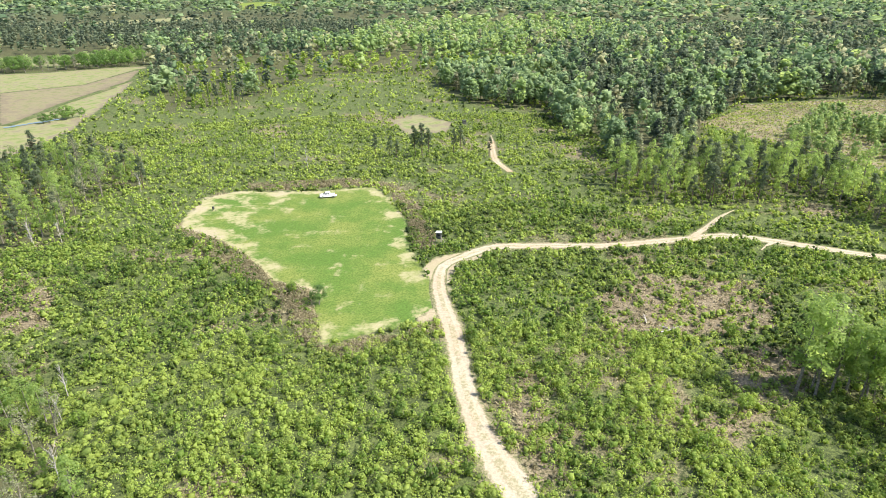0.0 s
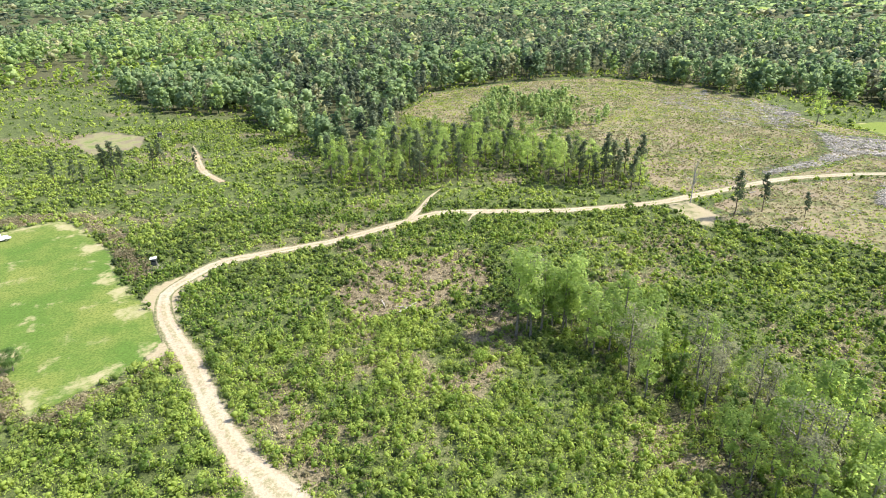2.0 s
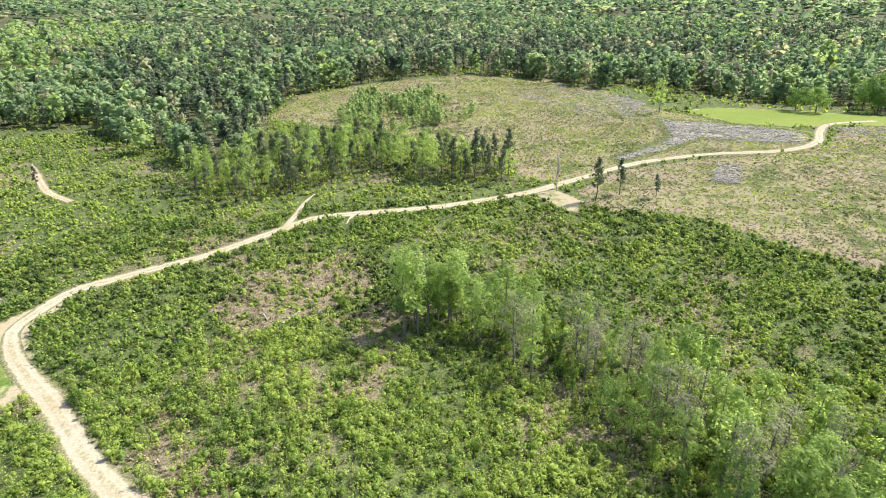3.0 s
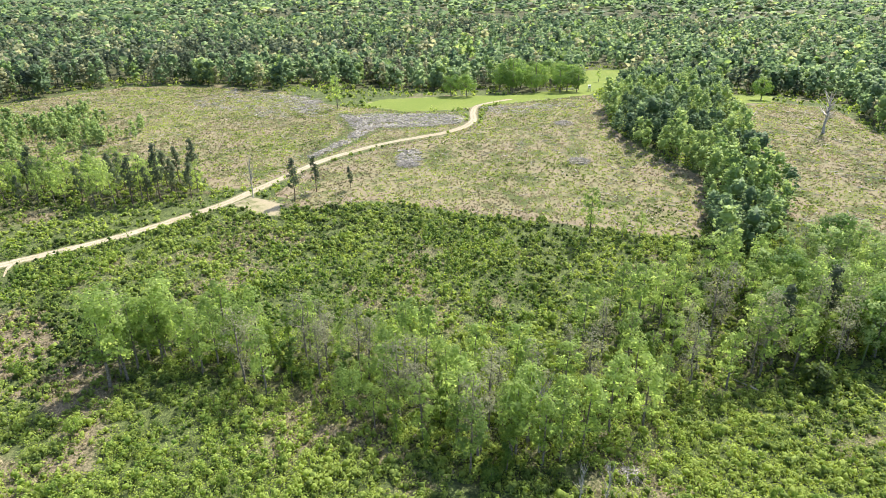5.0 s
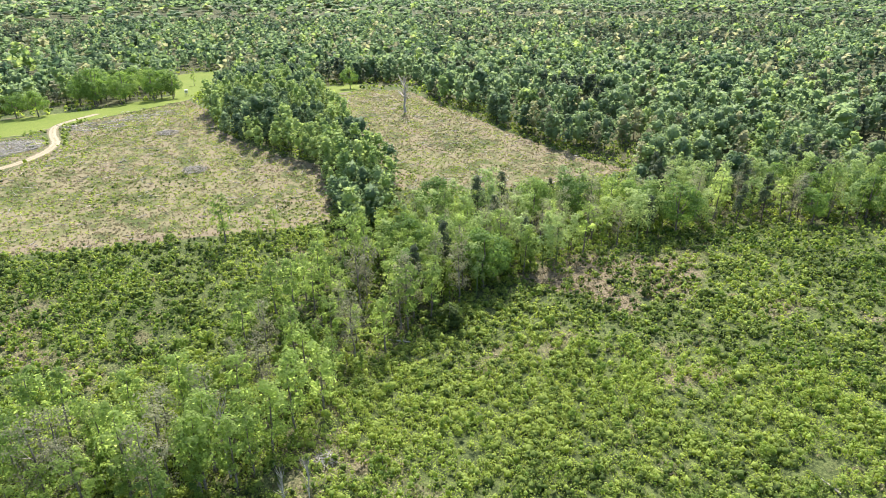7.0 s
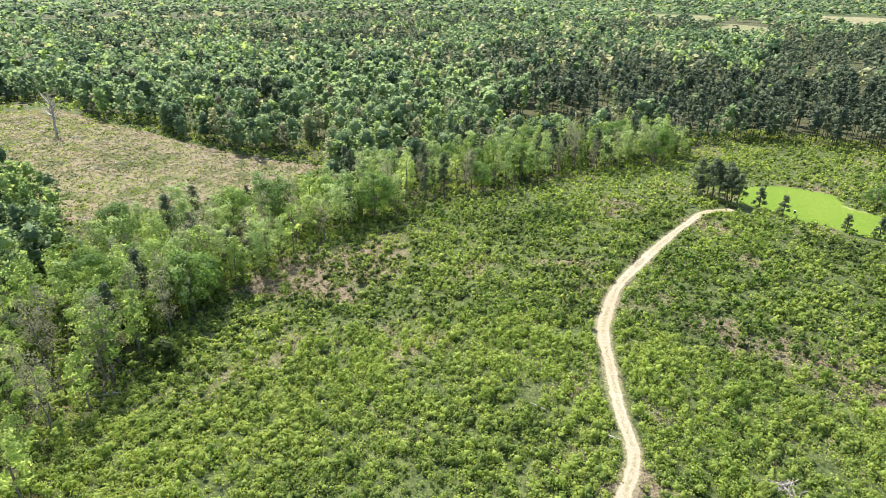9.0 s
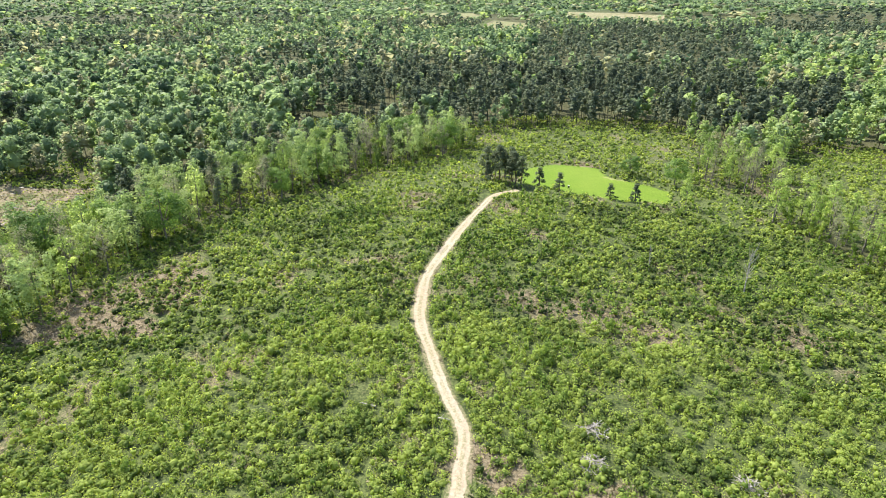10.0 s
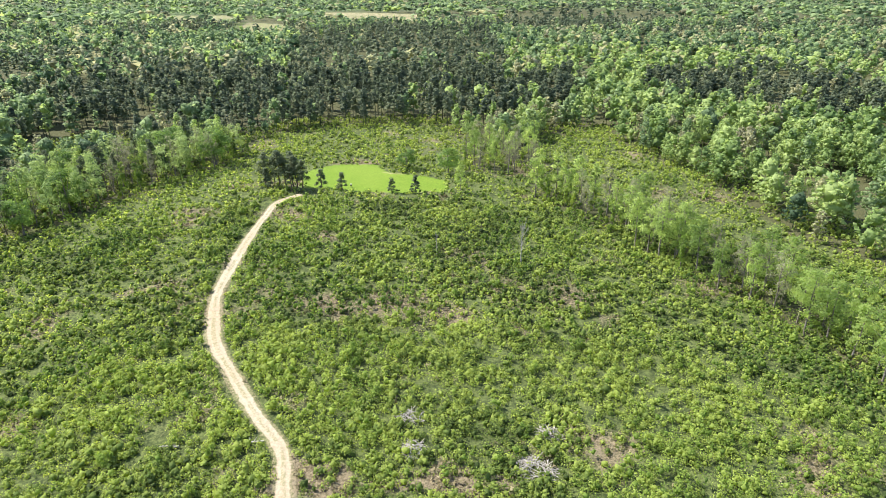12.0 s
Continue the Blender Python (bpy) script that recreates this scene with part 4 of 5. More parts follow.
_near = [protos("hardwood", 14, 20, 2, 0.30, True, 5) + protos("oak", 13, 24, 2, 0.32, True, 5), protos("pine", 15, 13, 2, 0.34, True, 5),
         protos("hardwood", 13, 20, 3, 0.28, True), protos("young_pine", 14, 12, 2, 0.4, False)]
_near.append(_near[0])
_close = [protos("hardwood", 14, 60, 2, 0.24, True, 5) + protos("oak", 13, 66, 2, 0.24, True, 4), protos("pine", 15, 36, 2, 0.22, True),
          protos("hardwood", 13, 44, 2, 0.18, True), protos("young_pine", 14, 20, 2, 0.25, False)]
_close.append(_close[0])
_far = [protos("oak", 13, 7, 0, 0, False, 5) + protos("hardwood", 14, 6, 0, 0, False, 5), protos("pine", 15, 5, 0, 0, False, 5),
        protos("oak", 13, 7, 0, 0, False), protos("oak", 13, 5, 0, 0, False)]
_far.append(_far[0])
_last = [protos("oak", 13, 3, 0, 0, False, 5), protos("pine", 15, 3, 0, 0, False, 5), protos("oak", 13, 3, 0, 0, False), protos("oak", 13, 3, 0, 0, False)]
_last.append(_last[0])
grow_forest(2700, 180, 300, 13, _close, "_close")
grow_forest(6000, 300, 460, 14, _near, "_near")
grow_forest(17500, 460, 1100, 15, _far, "_middle")
grow_forest(11500, 1100, 2900, 17, [[(v * (1.6, 1.6, 1.0), f, t, h) for v, f, t, h in s] for s in _last], "_distant")
_t = np.array(REST)
if len(_t):
    wood_stuff("rest_of_the_rows", [(*join([crown_cards(tree_shape("hardwood", 14, 1.35)[0], 40, 0.21), (*(_w := tube([(0, 0, -0.5), (0, 0, 10)], [0.17, 0.1], 4)), np.full(len(_w[0]), -0.5))]), 14) for _ in range(4)],
               _t[:, 0], _t[:, 1], _t[:, 2], LEAF_LIME, "slender hardwoods filling the far tree rows")
_t = np.array(spaced(WOOD_TONGUE, 4.4))
_lime = value_noise(_t[:, 0], _t[:, 1], 22, 35) + rng.normal(0, 0.15, len(_t)) > 0.5
wood_stuff("wooded_tongue", _close[0], _t[~_lime, 0], _t[~_lime, 1], rng.uniform(8, 15, (~_lime).sum()), LEAF_FOREST, "narrow green wood between the logged slopes")
wood_stuff("wooded_tongue_fresh", _close[0][:5], _t[_lime, 0], _t[_lime, 1], rng.uniform(8, 16, _lime.sum()), LEAF_LIME, "slender fresh-leaved trees in the narrow wood")


# ---- scrub ----
def bush_stuff(name, x, y, height, radius, cards, size, mat, label, category="scrub", up=0.5, tint_seed=50, lumps=0):
    """Many bushes in one mesh: dense lumps of leaves in each, loose sprays about them."""
    n = len(x)
    tint = np.clip(value_noise(x, y, 9, tint_seed) * 0.5 + rng.uniform(-0.3, 0.7, n), -0.1, 1.15)
    z0 = terrain(x, y)
    parts = []
    if lumps:
        k = np.repeat(np.arange(n), lumps)
        d = unit(rng.normal(size=(len(k), 3)))
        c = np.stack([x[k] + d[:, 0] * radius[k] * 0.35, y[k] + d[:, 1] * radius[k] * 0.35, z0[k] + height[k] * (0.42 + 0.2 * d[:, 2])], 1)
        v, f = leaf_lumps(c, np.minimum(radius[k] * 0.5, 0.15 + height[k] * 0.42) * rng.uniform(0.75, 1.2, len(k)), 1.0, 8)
        # inner lumps get a lower tint: shade inside the bush put into colour
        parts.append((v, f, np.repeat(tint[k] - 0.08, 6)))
    k = np.repeat(np.arange(n), cards)
    d = unit(rng.normal(size=(len(k), 3)))
    d[:, 2] = np.abs(d[:, 2]) * 0.9
    q = rng.uniform(0.65, 1.08, len(k))
    centre = np.stack([x[k] + d[:, 0] * radius[k] * q, y[k] + d[:, 1] * radius[k] * q, z0[k] + 0.12 + d[:, 2] * height[k] * q], 1)
    v, f = leaf_cards(centre, d + rng.normal(size=d.shape) * 0.34 + (0, 0, up * 0.5), size * rng.uniform(0.65, 1.35, len(k)) * (0.6 + 0.4 * radius[k]))
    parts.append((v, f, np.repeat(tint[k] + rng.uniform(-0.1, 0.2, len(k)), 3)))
    v, f, tint = join(parts)
    return tagged(new(name, mesh_np(name, v, f, mat, {"tint": tint})), label, category, kind="stuff")


def scrub_places(n, r0, r1, keep_dry=0.38):
    x, y = sector(n, r0, r1)
    r = np.hypot(x, y)
    ok = ((r < edge_radius(x, y) + np.where(r > 150, 30, 3)) | any_inside(CLEARINGS, x, y)) & ~any_inside(GRASS + CUTS, x, y) & ~on_road(x, y, 0.9)
    ok &= rng.uniform(size=len(x)) < 1 - dryness(x, y) * (1 - keep_dry)
    ok &= rng.uniform(size=len(x)) < 0.45 + 1.4 * np.clip(value_noise(x, y, 4.2, 91) - 0.25, 0, 0.6)
    return x[ok], y[ok]


def grow_scrub(n, r0, r1, lumps, cards, size, grow, suffix):
    x, y = scrub_places(n, r0, r1)
    lush = value_noise(x, y, 28, 61) * 0.6 + value_noise(x, y, 8, 62) * 0.4
    tall = (lush > 0.54) & (rng.uniform(size=len(x)) < 0.7)
    tall |= rng.uniform(size=len(x)) < 0.08
    s = ~tall
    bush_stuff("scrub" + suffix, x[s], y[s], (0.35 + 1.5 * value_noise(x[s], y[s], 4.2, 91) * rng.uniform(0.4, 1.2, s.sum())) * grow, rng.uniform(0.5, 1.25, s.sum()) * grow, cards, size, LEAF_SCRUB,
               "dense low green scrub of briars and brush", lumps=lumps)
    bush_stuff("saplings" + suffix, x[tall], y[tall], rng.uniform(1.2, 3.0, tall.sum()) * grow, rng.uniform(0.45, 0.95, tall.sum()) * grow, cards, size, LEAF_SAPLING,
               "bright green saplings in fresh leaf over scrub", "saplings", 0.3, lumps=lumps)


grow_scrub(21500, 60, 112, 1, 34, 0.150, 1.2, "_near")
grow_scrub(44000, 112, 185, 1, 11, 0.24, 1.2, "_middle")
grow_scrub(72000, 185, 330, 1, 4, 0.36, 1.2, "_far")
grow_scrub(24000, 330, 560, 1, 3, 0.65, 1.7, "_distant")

_x, _y = scrub_places(520, 62, 185)
for _a, _b in zip(_x[:230], _y[:230]):
    plant("bush", _a, _b, rng.uniform(1.8, 3.6), "bushes in the scrub", wide=rng.uniform(0.65, 1.0))


def scrub_behind():
    """The same scrub below and behind the camera, and the wood that closes it."""
    x0, y0 = sector(4500, 0, 60, 0, 360)
    x1, y1 = sector(7000, 60, 230, 215, 317)
    x, y = np.concatenate([x0, x1]), np.concatenate([y0, y1])
    ok = ~on_road(x, y, 0.9) & ~any_inside(GRASS, x, y) & (rng.uniform(size=len(x)) < 1 - 0.6 * dryness(x, y))
    x, y = x[ok], y[ok]
    bush_stuff("scrub_behind", x, y, rng.uniform(0.5, 1.8, len(x)), rng.uniform(0.7, 1.5, len(x)), 5, 0.55, LEAF_SCRUB, "dense low green scrub of briars and brush")
    x, y = sector(1500, 230, 600, 215, 317)
    wood_stuff("forest_behind", _last[0], x, y, rng.uniform(10, 17, len(x)), LEAF_FOREST, "mixed spring-green hardwood forest")


scrub_behind()


def cut_growth():
    x, y = [], []
    for poly in CUTS:
        xs, ys = [p[0] for p in poly], [p[1] for p in poly]
        n = int((max(xs) - min(xs)) * (max(ys) - min(ys)) * 0.9)
        X, Y = rng.uniform(min(xs), max(xs), n), rng.uniform(min(ys), max(ys), n)
        ok = inside(poly, X, Y) & ~on_road(X, Y, 1.0) & ~any_inside(GRASS + WOODS, X, Y)
        x.append(X[ok]), y.append(Y[ok])
    x, y = np.concatenate(x), np.concatenate(y)
    v = value_noise(x, y, 22, 71) * 0.6 + value_noise(x, y, 6, 72) * 0.4
    g = rng.uniform(size=len(x)) < np.clip((v - 0.25) * 1.5, 0.08, 0.75)
    bush_stuff("clearcut_regrowth", x[g], y[g], rng.uniform(0.1, 0.35, g.sum()), rng.uniform(0.25, 0.7, g.sum()), 4, 0.30, LEAF_SCRUB, "sparse low green regrowth on logged soil", "regrowth")
    s = ~g
    bush_stuff("clearcut_straw", x[s], y[s], rng.uniform(0.12, 0.35, s.sum()), rng.uniform(0.3, 0.7, s.sum()), 3, 0.36, STRAW, "dead straw and twigs on logged soil", "dry brush")


def cut_brush():
    """Darker knee-high brush in drifts over the logged slopes, and young trees in one hollow."""
    x, y = [], []
    for poly in CUTS:
        xs, ys = [p[0] for p in poly], [p[1] for p in poly]
        n = int((max(xs) - min(xs)) * (max(ys) - min(ys)) * 0.25)
        X, Y = rng.uniform(min(xs), max(xs), n), rng.uniform(min(ys), max(ys), n)
        v = value_noise(X, Y, 30, 75) * 0.5 + value_noise(X, Y, 8, 76) * 0.5
        ok = inside(poly, X, Y) & ~on_road(X, Y, 1.0) & ~any_inside(GRASS + WOODS, X, Y) & (rng.uniform(size=n) < np.clip((v - 0.42) * 3.0, 0.03, 0.8))
        x.append(X[ok]), y.append(Y[ok])
    x, y = np.concatenate(x), np.concatenate(y)
    bush_stuff("clearcut_brush", x, y, rng.uniform(0.2, 0.6, len(x)), rng.uniform(0.4, 1.0, len(x)), 6, 0.26, LEAF_SCRUB, "drifts of knee-high green brush on logged soil", "regrowth", lumps=1)
    xs, ys = [p[0] for p in SAPLINGS_CUT], [p[1] for p in SAPLINGS_CUT]
    X, Y = rng.uniform(min(xs), max(xs), 900), rng.uniform(min(ys), max(ys), 900)
    ok = inside(SAPLINGS_CUT, X, Y) & (value_noise(X, Y, 14, 77) > 0.5)
    X, Y = X[ok], Y[ok]
    wood_stuff("sapling_thicket", _near[0][:5], X, Y, rng.uniform(3, 8, len(X)), LEAF_LIME, "thicket of slim lime-green saplings on the logged hill")


cut_growth()
cut_brush()


def dry_growth(n, r0, r1, cards, size):
    x, y = sector(n, r0, r1)
    ok = (np.hypot(x, y) < edge_radius(x, y)) & ~any_inside(GRASS + CUTS, x, y) & ~on_road(x, y, 0.3)
    ok &= rng.uniform(size=len(x)) < dryness(x, y)
    x, y = x[ok], y[ok]
    bush_stuff("dry_brush", x, y, rng.uniform(0.3, 0.8, len(x)), rng.uniform(0.4, 0.9, len(x)), cards, size, STRAW, "tan dead grass and brittle stems between bushes", "dry brush")


dry_growth(60000, 60, 240, 9, 0.26)


def dead_weeds():
    """Tall grey-brown dead weeds in a belt round the plot."""
    x, y = [], []
    for poly in (DRY_RIM_A, DRY_RIM_B):
        xs, ys = [p[0] for p in poly], [p[1] for p in poly]
        X, Y = rng.uniform(min(xs), max(xs), 30000), rng.uniform(min(ys), max(ys), 30000)
        ok = inside(poly, X, Y) & ~inside(FOOD_PLOT, X, Y) & ~on_road(X, Y, 0.5)
        x.append(X[ok][:2600]), y.append(Y[ok][:2600])
    x, y = np.concatenate(x), np.concatenate(y)
    bush_stuff("dead_weeds", x, y, rng.uniform(0.5, 1.3, len(x)), rng.uniform(0.4, 0.8, len(x)), 13, 0.16, STRAW, "belt of tall grey-brown dead weeds round the plot", "dead weeds", 0.2)


dead_weeds()


# ---- single things ----
def part(name, bm, mat, parent, label="", smooth=False):
    me = bpy.data.meshes.new(name)
    bmesh.ops.recalc_face_normals(bm, faces=bm.faces)
    bm.to_mesh(me)
    bm.free()
    me.materials.append(mat)
    if smooth:
        for p in me.polygons:
            p.use_smooth = True
    ob = new(name, me)
    ob.parent = parent
    return tagged(ob, label)


def box_bm(x0, x1, y0, y1, z0, z1, bevel=0.02, bm=None):
    own = bmesh.new()
    bmesh.ops.create_cube(own, size=1.0, matrix=Matrix.Translation(((x0 + x1) / 2, (y0 + y1) / 2, (z0 + z1) / 2)) @ Matrix.Diagonal((x1 - x0, y1 - y0, z1 - z0, 1)))
    if bevel:
        bmesh.ops.bevel(own, geom=own.edges[:], offset=bevel, segments=2, affect="EDGES", profile=0.6)
    return own


def profile_bm(points, half, taper=None, bevel=0.03):
    """A side outline (x, z) drawn out to both sides; taper narrows what lies above a height."""
    bm = bmesh.new()
    rows = []
    for s in (-1, 1):
        rows.append([bm.verts.new((x, s * half * (1 - taper[1] * max(0, z - taper[0])) if taper else s * half, z)) for x, z in points])
    n = len(points)
    bm.faces.new(rows[0])
    bm.faces.new(rows[1][::-1])
    for i in range(n):
        bm.faces.new((rows[0][i], rows[1][i], rows[1][(i + 1) % n], rows[0][(i + 1) % n]))
    if bevel:
        bmesh.ops.bevel(bm, geom=bm.edges[:], offset=bevel, segments=2, affect="EDGES", profile=0.6)
    return bm


def rod_bm(a, b, r0, r1=None, sides=8):
    a, b = Vector(a), Vector(b)
    bm = bmesh.new()
    bmesh.ops.create_cone(bm, cap_ends=True, segments=sides, radius1=r0, radius2=r0 if r1 is None else r1, depth=(b - a).length,
                          matrix=Matrix.Translation((a + b) / 2) @ (b - a).to_track_quat("Z", "Y").to_matrix().to_4x4())
    return bm


PAINT_WHITE = make_plain("white_car_paint", (0.78, 0.78, 0.77), 0.25, 0.0, 0.05)
DARK_GLASS = make_plain("dark_glass", (0.015, 0.018, 0.02), 0.06, 0.0, 0.0)
RUBBER = make_plain("rubber", (0.025, 0.025, 0.025), 0.8)
ALLOY = make_plain("alloy", (0.55, 0.55, 0.56), 0.3, 1.0)
BLACK_PLASTIC = make_plain("black_plastic", (0.03, 0.03, 0.032), 0.6)
LAMP_GLASS = make_plain("lamp_glass", (0.7, 0.72, 0.74), 0.1)
TAIL_RED = make_plain("tail_red", (0.35, 0.015, 0.012), 0.2)
DARK_BOARD = make_plain("weathered_dark_board", (0.05, 0.052, 0.045), 0.85, 0.0, 0.3)
WHITE_METAL = make_plain("white_sheet_metal", (0.72, 0.73, 0.72), 0.45, 0.0, 0.15)
GREY_LUMBER = make_plain("grey_lumber", (0.30, 0.26, 0.21), 0.85, 0.0, 0.3)


def pickup_truck(x, y, turn):
    """Crew-cab pickup, nose toward its own -x, tailgate down."""
    t = new("pickup_truck")
    body = part("body", profile_bm([(-2.85, 0.55), (-2.9, 0.85), (-2.8, 1.08), (-1.55, 1.20), (-1.35, 1.22), (1.05, 1.22), (1.05, 0.62), (2.75, 0.62), (2.8, 0.5), (-2.5, 0.42)], 0.96), PAINT_WHITE, t)
    part("cab", profile_bm([(-1.62, 1.18), (-0.75, 1.82), (-0.45, 1.90), (0.72, 1.90), (0.95, 1.80), (1.06, 1.18)], 0.90, (1.2, 0.22), 0.04), PAINT_WHITE, t)
    for s, name in ((-1, "side_window"), (1, "side_window")):
        for a, b in ((-0.95, -0.22), (-0.12, 0.72)):
            bm = bmesh.new()
            pts = [(a - (0.28 if a < -0.5 else 0), 1.30), (b, 1.30), (b, 1.74), (a + 0.1, 1.74)]
            bm.faces.new([bm.verts.new((px, s * (0.905 - 0.2 * (pz - 1.2)), pz)) for px, pz in pts])
            r = bmesh.ops.extrude_face_region(bm, geom=bm.faces[:])
            bmesh.ops.translate(bm, verts=[v for v in r["geom"] if isinstance(v, bmesh.types.BMVert)], vec=(0, s * 0.012, 0))
            part(name, bm, DARK_GLASS, t)
    bm = bmesh.new()
    bm.faces.new([bm.verts.new(p) for p in ((-1.56, -0.80, 1.25), (-1.56, 0.80, 1.25), (-0.84, 0.72, 1.79), (-0.84, -0.72, 1.79))])
    r = bmesh.ops.extrude_face_region(bm, geom=bm.faces[:])
    bmesh.ops.translate(bm, verts=[v for v in r["geom"] if isinstance(v, bmesh.types.BMVert)], vec=(-0.03, 0, 0.035))
    part("windscreen", bm, DARK_GLASS, t)
    part("rear_window", box_bm(1.0, 1.06, -0.66, 0.66, 1.34, 1.72, 0.01), DARK_GLASS, t)
    for s in (-1, 1):
        part("bed_side", box_bm(1.05, 2.78, s * 0.90 - 0.06, s * 0.90 + 0.06, 0.6, 1.22, 0.03), PAINT_WHITE, t)
        part("headlight", box_bm(-2.92, -2.76, s * 0.72 - 0.16, s * 0.72 + 0.16, 0.82, 1.0, 0.02), LAMP_GLASS, t)
        part("tail_light", box_bm(2.74, 2.82, s * 0.88 - 0.06, s * 0.88 + 0.06, 0.8, 1.12, 0.01), TAIL_RED, t)
        part("mirror", box_bm(-1.25, -1.1, s * 1.05 - 0.1, s * 1.05 + 0.1, 1.22, 1.42, 0.03), BLACK_PLASTIC, t)
    part("bed_liner", box_bm(1.07, 2.76, -0.84, 0.84, 0.62, 0.68, 0.01), BLACK_PLASTIC, t)
    part("tailgate", box_bm(2.80, 3.32, -0.82, 0.82, 0.62, 0.69, 0.02), PAINT_WHITE, t, "white tailgate let down")
    part("front_bumper", box_bm(-3.0, -2.82, -0.92, 0.92, 0.45, 0.68, 0.04), BLACK_PLASTIC, t)
    part("rear_bumper", box_bm(2.78, 2.92, -0.92, 0.92, 0.4, 0.58, 0.03), BLACK_PLASTIC, t)
    part("grille", box_bm(-2.93, -2.86, -0.52, 0.52, 0.74, 1.02, 0.01), BLACK_PLASTIC, t)
    for wx in (-1.88, 1.88):
        for s in (-1, 1):
            tyre = part("tyre", rod_bm((wx, s * 0.74, 0.39), (wx, s * 1.0, 0.39), 0.39, None, 20), RUBBER, t)
            part("rim", rod_bm((wx, s * 0.98, 0.39), (wx, s * 1.01, 0.39), 0.24, None, 14), ALLOY, tyre)
    t.matrix_basis = pose(x, y, float(terrain(x, y)) + 0.08, 0, 0, turn) @ Matrix.Diagonal((0.88, 0.95, 0.95, 1))
    return tagged(t, "white crew-cab pickup truck with its tailgate down on grass", "pickup truck")


def hunting_blind(x, y, turn, floor, size, high, wall, roof, label, ladder=True):
    """Box stand on four braced legs."""
    t = new("hunting_blind")
    h = size / 2
    part("box", box_bm(-h, h, -h, h, floor, floor + high, 0.015), wall, t)
    part("roof", profile_bm([(-h - 0.14, floor + high), (h + 0.14, floor + high + 0.10), (h + 0.14, floor + high + 0.16), (-h - 0.14, floor + high + 0.06)], h + 0.14, None, 0.01), roof, t, "pale sheet roof")
    for s in (-1, 1):
        part("window", box_bm(-h * 0.6, h * 0.6, s * h - 0.012, s * h + 0.012, floor + high * 0.55, floor + high * 0.78, 0), DARK_GLASS, t)
        part("window", box_bm(s * h - 0.012, s * h + 0.012, -h * 0.6, h * 0.6, floor + high * 0.55, floor + high * 0.78, 0), DARK_GLASS, t)
        for k in (-1, 1):
            part("leg", rod_bm((s * (h + 0.18), k * (h + 0.18), -0.2), (s * (h - 0.06), k * (h - 0.06), floor), 0.05), GREY_LUMBER, t)
        part("brace", rod_bm((s * (h + 0.12), -h - 0.1, 0.3), (s * (h - 0.02), h, floor - 0.15), 0.03), GREY_LUMBER, t)
    if ladder:
        for k in (-0.22, 0.22):
            part("ladder_rail", rod_bm((h + 1.15, k, -0.1), (h + 0.02, k, floor + 0.25), 0.04), GREY_LUMBER, t)
        for i in range(5):
            u = (i + 0.7) / 5.4
            part("rung", rod_bm((h + 1.15 - 1.13 * u, -0.24, (floor + 0.25) * u), (h + 1.15 - 1.13 * u, 0.24, (floor + 0.25) * u), 0.025), GREY_LUMBER, t)
    t.matrix_basis = pose(x, y, float(terrain(x, y)), 0, 0, turn)
    return tagged(t, label, "hunting blind")


def game_feeder(x, y, turn, high, hopper, lid, label):
    """Barrel hopper with a lid on three splayed legs."""
    t = new("game_feeder")
    r = high * 0.2
    part("hopper", rod_bm((0, 0, high * 0.42), (0, 0, high * 0.92), r * 0.96, r, 18), hopper, t)
    part("funnel", rod_bm((0, 0, high * 0.28), (0, 0, high * 0.42), r * 0.25, r * 0.96, 18), hopper, t)
    part("lid", rod_bm((0, 0, high * 0.92), (0, 0, high), r * 1.15, r * 0.35, 18), lid, t)
    for k in range(3):
        a = k * 2.094 + 0.4
        part("leg", rod_bm((math.cos(a) * r * 2.0, math.sin(a) * r * 2.0, -0.1), (math.cos(a) * r, math.sin(a) * r, high * 0.78), 0.03), BLACK_PLASTIC, t)
    t.matrix_basis = pose(x, y, float(terrain(x, y)) + 0.05, 0, 0, turn)
    return tagged(t, label, "game feeder")


pickup_truck(OBJ[0][0], OBJ[0][1], 10)
hunting_blind(OBJ[1][0], OBJ[1][1], -12, 1.35, 1.25, 1.75, DARK_BOARD, WHITE_METAL, "dark boxed hunting blind with white roof on legs")
game_feeder(OBJ[2][0], OBJ[2][1], 0, 1.5, BLACK_PLASTIC, BLACK_PLASTIC, "black barrel feeder on legs at the plot's rim")
hunting_blind(OBJ[3][0], OBJ[3][1], 15, 2.0, 1.5, 1.6, WHITE_METAL, WHITE_METAL, "white boxed hunting blind on tall legs by the meadow")
game_feeder(OBJ[4][0], OBJ[4][1], 30, 1.3, BLACK_PLASTIC, WHITE_METAL, "dark feeder with white lid on bright grass")
hunting_blind(OBJ[5][0], OBJ[5][1], 20, 0.8, 1.5, 1.6, DARK_BOARD, DARK_BOARD, "low dark hunting blind in distant scrub", False)


# ---- felled wood ----
def sticks(n, spots, long, thick):
    """Loose sticks: three-sided tapered prisms lying at the given spots."""
    verts, faces = [], []
    for i in range(n):
        x, y = spots[i]
        z = float(terrain(x, y)) + rng.uniform(0.1, 0.5)
        L, a, e = rng.uniform(*long), rng.uniform(0, 6.28), rng.normal() * 0.16
        d = np.array([math.cos(a) * math.cos(e), math.sin(a) * math.cos(e), math.sin(e)])
        v, f = tube([np.array([x, y, z]) - d * L / 2, np.array([x, y, z]) + d * L / 2], [thick * rng.uniform(0.6, 1.3), thick * rng.uniform(0.3, 0.8)], 3)
        faces.append(f + 6 * i)
        verts.append(v)
    return np.concatenate(verts), np.concatenate(faces)


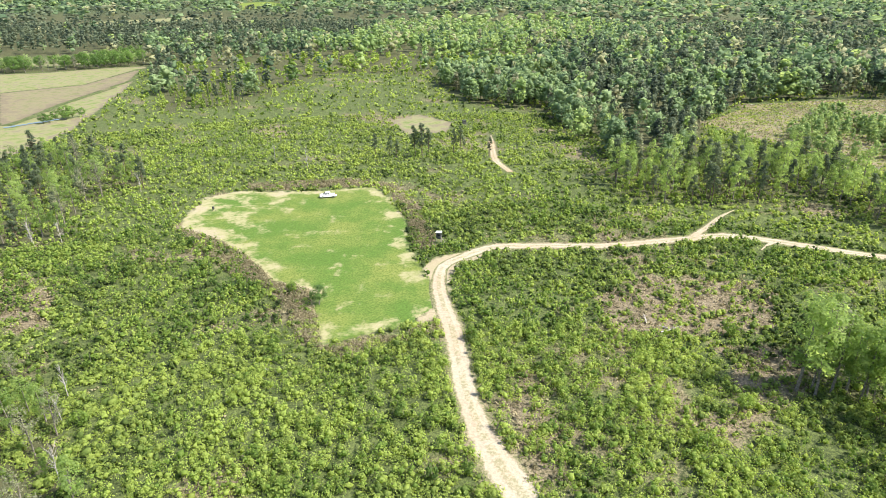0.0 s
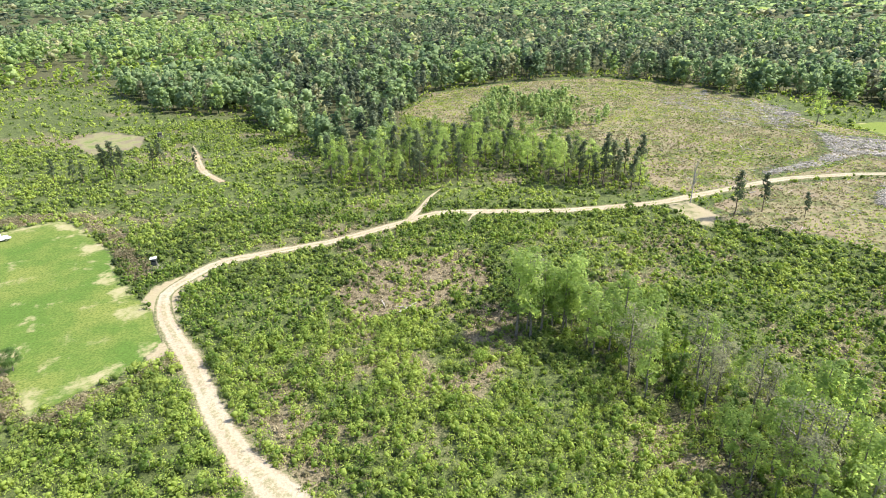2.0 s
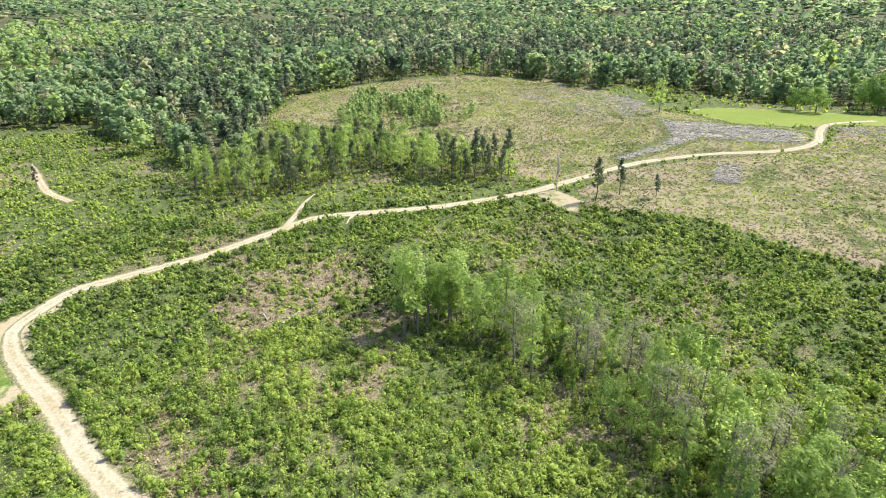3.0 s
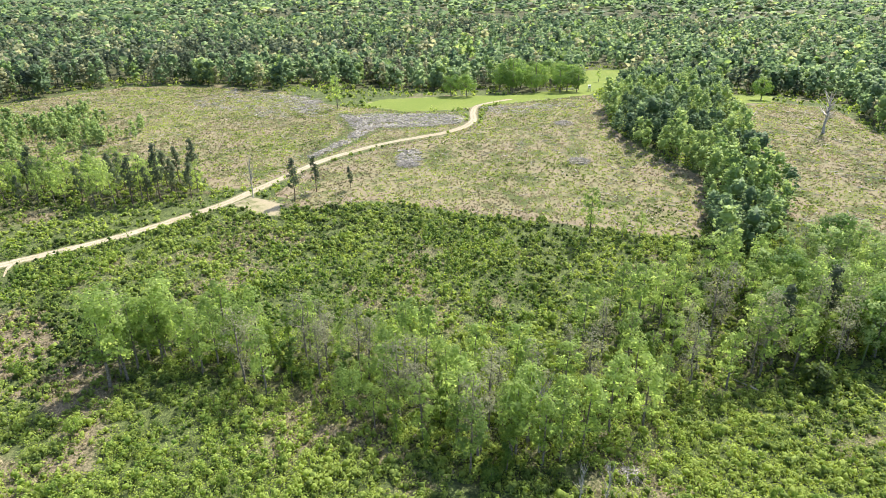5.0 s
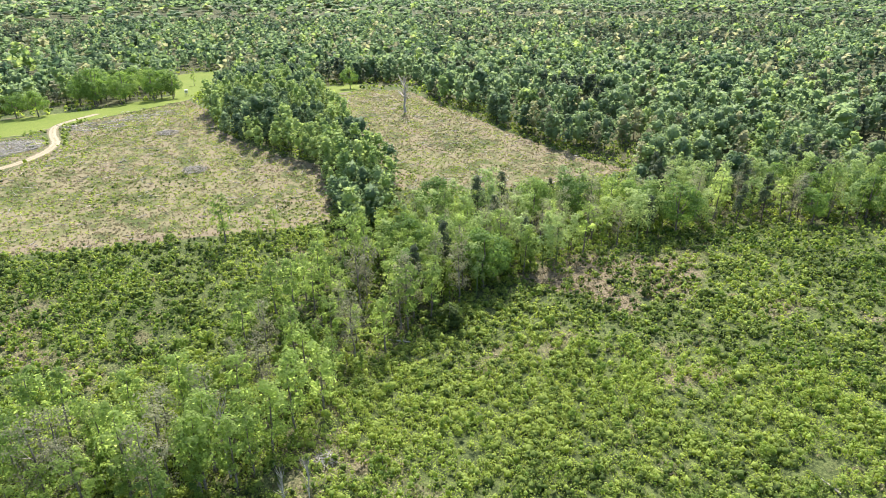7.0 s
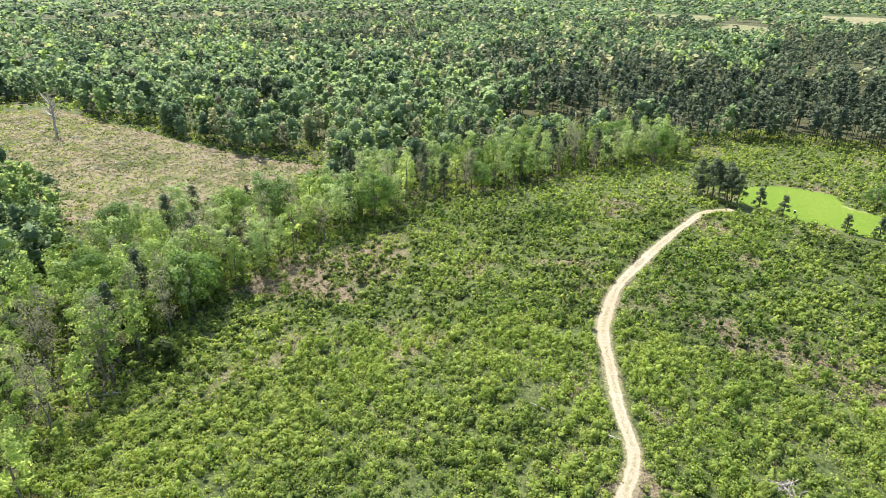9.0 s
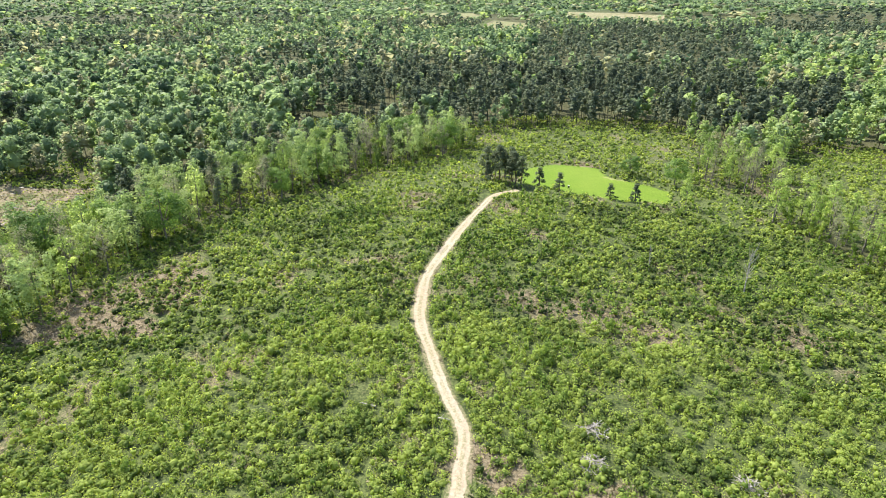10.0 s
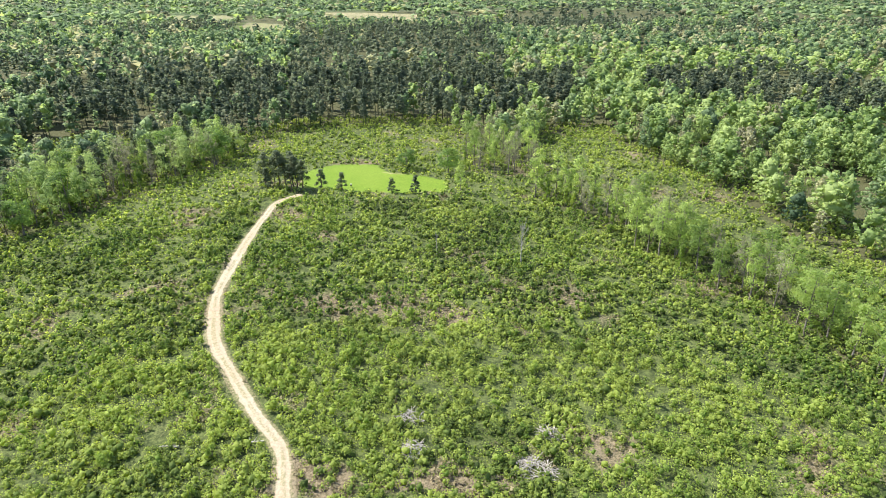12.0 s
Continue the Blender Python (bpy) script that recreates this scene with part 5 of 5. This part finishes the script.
def poly_spots(poly, n):
    xs, ys = [p[0] for p in poly], [p[1] for p in poly]
    X, Y = rng.uniform(min(xs), max(xs), n * 6), rng.uniform(min(ys), max(ys), n * 6)
    ok = inside(poly, X, Y) & ~on_road(X, Y, 1.0) & (value_noise(X, Y, 5, 81) > 0.3)
    return list(zip(X[ok], Y[ok]))[:n]


_s = poly_spots(SLASH_FIELD, 2600)
_v, _f = sticks(len(_s), _s, (0.8, 4.0), 0.12)
tagged(new("logging_slash", mesh_np("logging_slash", _v, _f, BARK_DEAD)), "grey weathered branches and tops strewn on logged soil", "slash", kind="stuff")
_s = [p for poly in CUTS for p in poly_spots(poly, 420)]
_v, _f = sticks(len(_s), _s, (0.8, 3.5), 0.13)
tagged(new("scattered_branches", mesh_np("scattered_branches", _v, _f, BARK_DEAD)), "scattered grey branches on the logged hillsides", "branches", kind="stuff")


for _poly, _n in ((DEBRIS_CREST, 700), (DEBRIS_MIDDLE, 300), (DEBRIS_SLOPE, 120), (DEBRIS_NORTH, 300), (DEBRIS_EAST, 120)):
    _s = poly_spots(_poly, _n)
    _v, _f = sticks(len(_s), _s, (1.0, 4.5), 0.13)
    tagged(new("slash_drift", mesh_np("slash_drift", _v, _f, BARK_DEAD)), "drift of weathered logging debris on the slope", "slash", kind="stuff")


def brush_heap(x, y, radius, n, label):
    a, r = rng.uniform(0, 6.28, n), radius * np.sqrt(rng.uniform(0, 1, n))
    v, f = sticks(n, list(zip(x + r * np.cos(a), y + r * np.sin(a))), (1.0, 3.0), 0.06)
    v[:, 2] += np.repeat(np.maximum(0, 0.9 - r / radius) * rng.uniform(0, 1.1, n), 6)
    return tagged(new("brush_heap", mesh_np("brush_heap", v, f, BARK_DEAD)), label, "brush heap", kind="stuff")


for _x, _y, _r in PILES:
    brush_heap(_x, _y, _r, int(60 * _r), "tangled heap of bleached dead branches")


def fallen_log(x, y, turn, long, thick):
    path = [np.array([long * (k - 0.5), 0.05 * math.sin(k * 9) * long * 0.1, thick * 0.8 + 0.15]) for k in (0, 0.25, 0.5, 0.75, 1)]
    v, f = tube(path, [thick, thick * 0.95, thick * 0.85, thick * 0.7, thick * 0.5], 7)
    parts = [(v, f, np.zeros(len(v)))]
    for k in range(4):
        a = path[1 + k % 3]
        v, f = tube([a, a + (rng.uniform(-0.5, 0.8), rng.uniform(-1, 1), rng.uniform(0.2, 0.9))], [thick * 0.35, thick * 0.1], 4)
        parts.append((v, f, np.zeros(len(v))))
    v, f, _ = join(parts)
    ob = new("fallen_log", mesh_np("fallen_log", v, f, BARK_DEAD, None, True))
    ob.matrix_basis = pose(x, y, float(terrain(x, y)), 0, 0, turn)
    return tagged(ob, "bleached fallen log with broken limbs", "log", "fallen logs")


for _k, (_x, _y, _l) in enumerate(LOGS):
    fallen_log(_x, _y, 25 + 57 * _k, _l, 0.17)

for _x, _y, _h in T_SNAG_WEST:
    plant("snag", _x, _y, _h, "dead trees", wide=0.6)
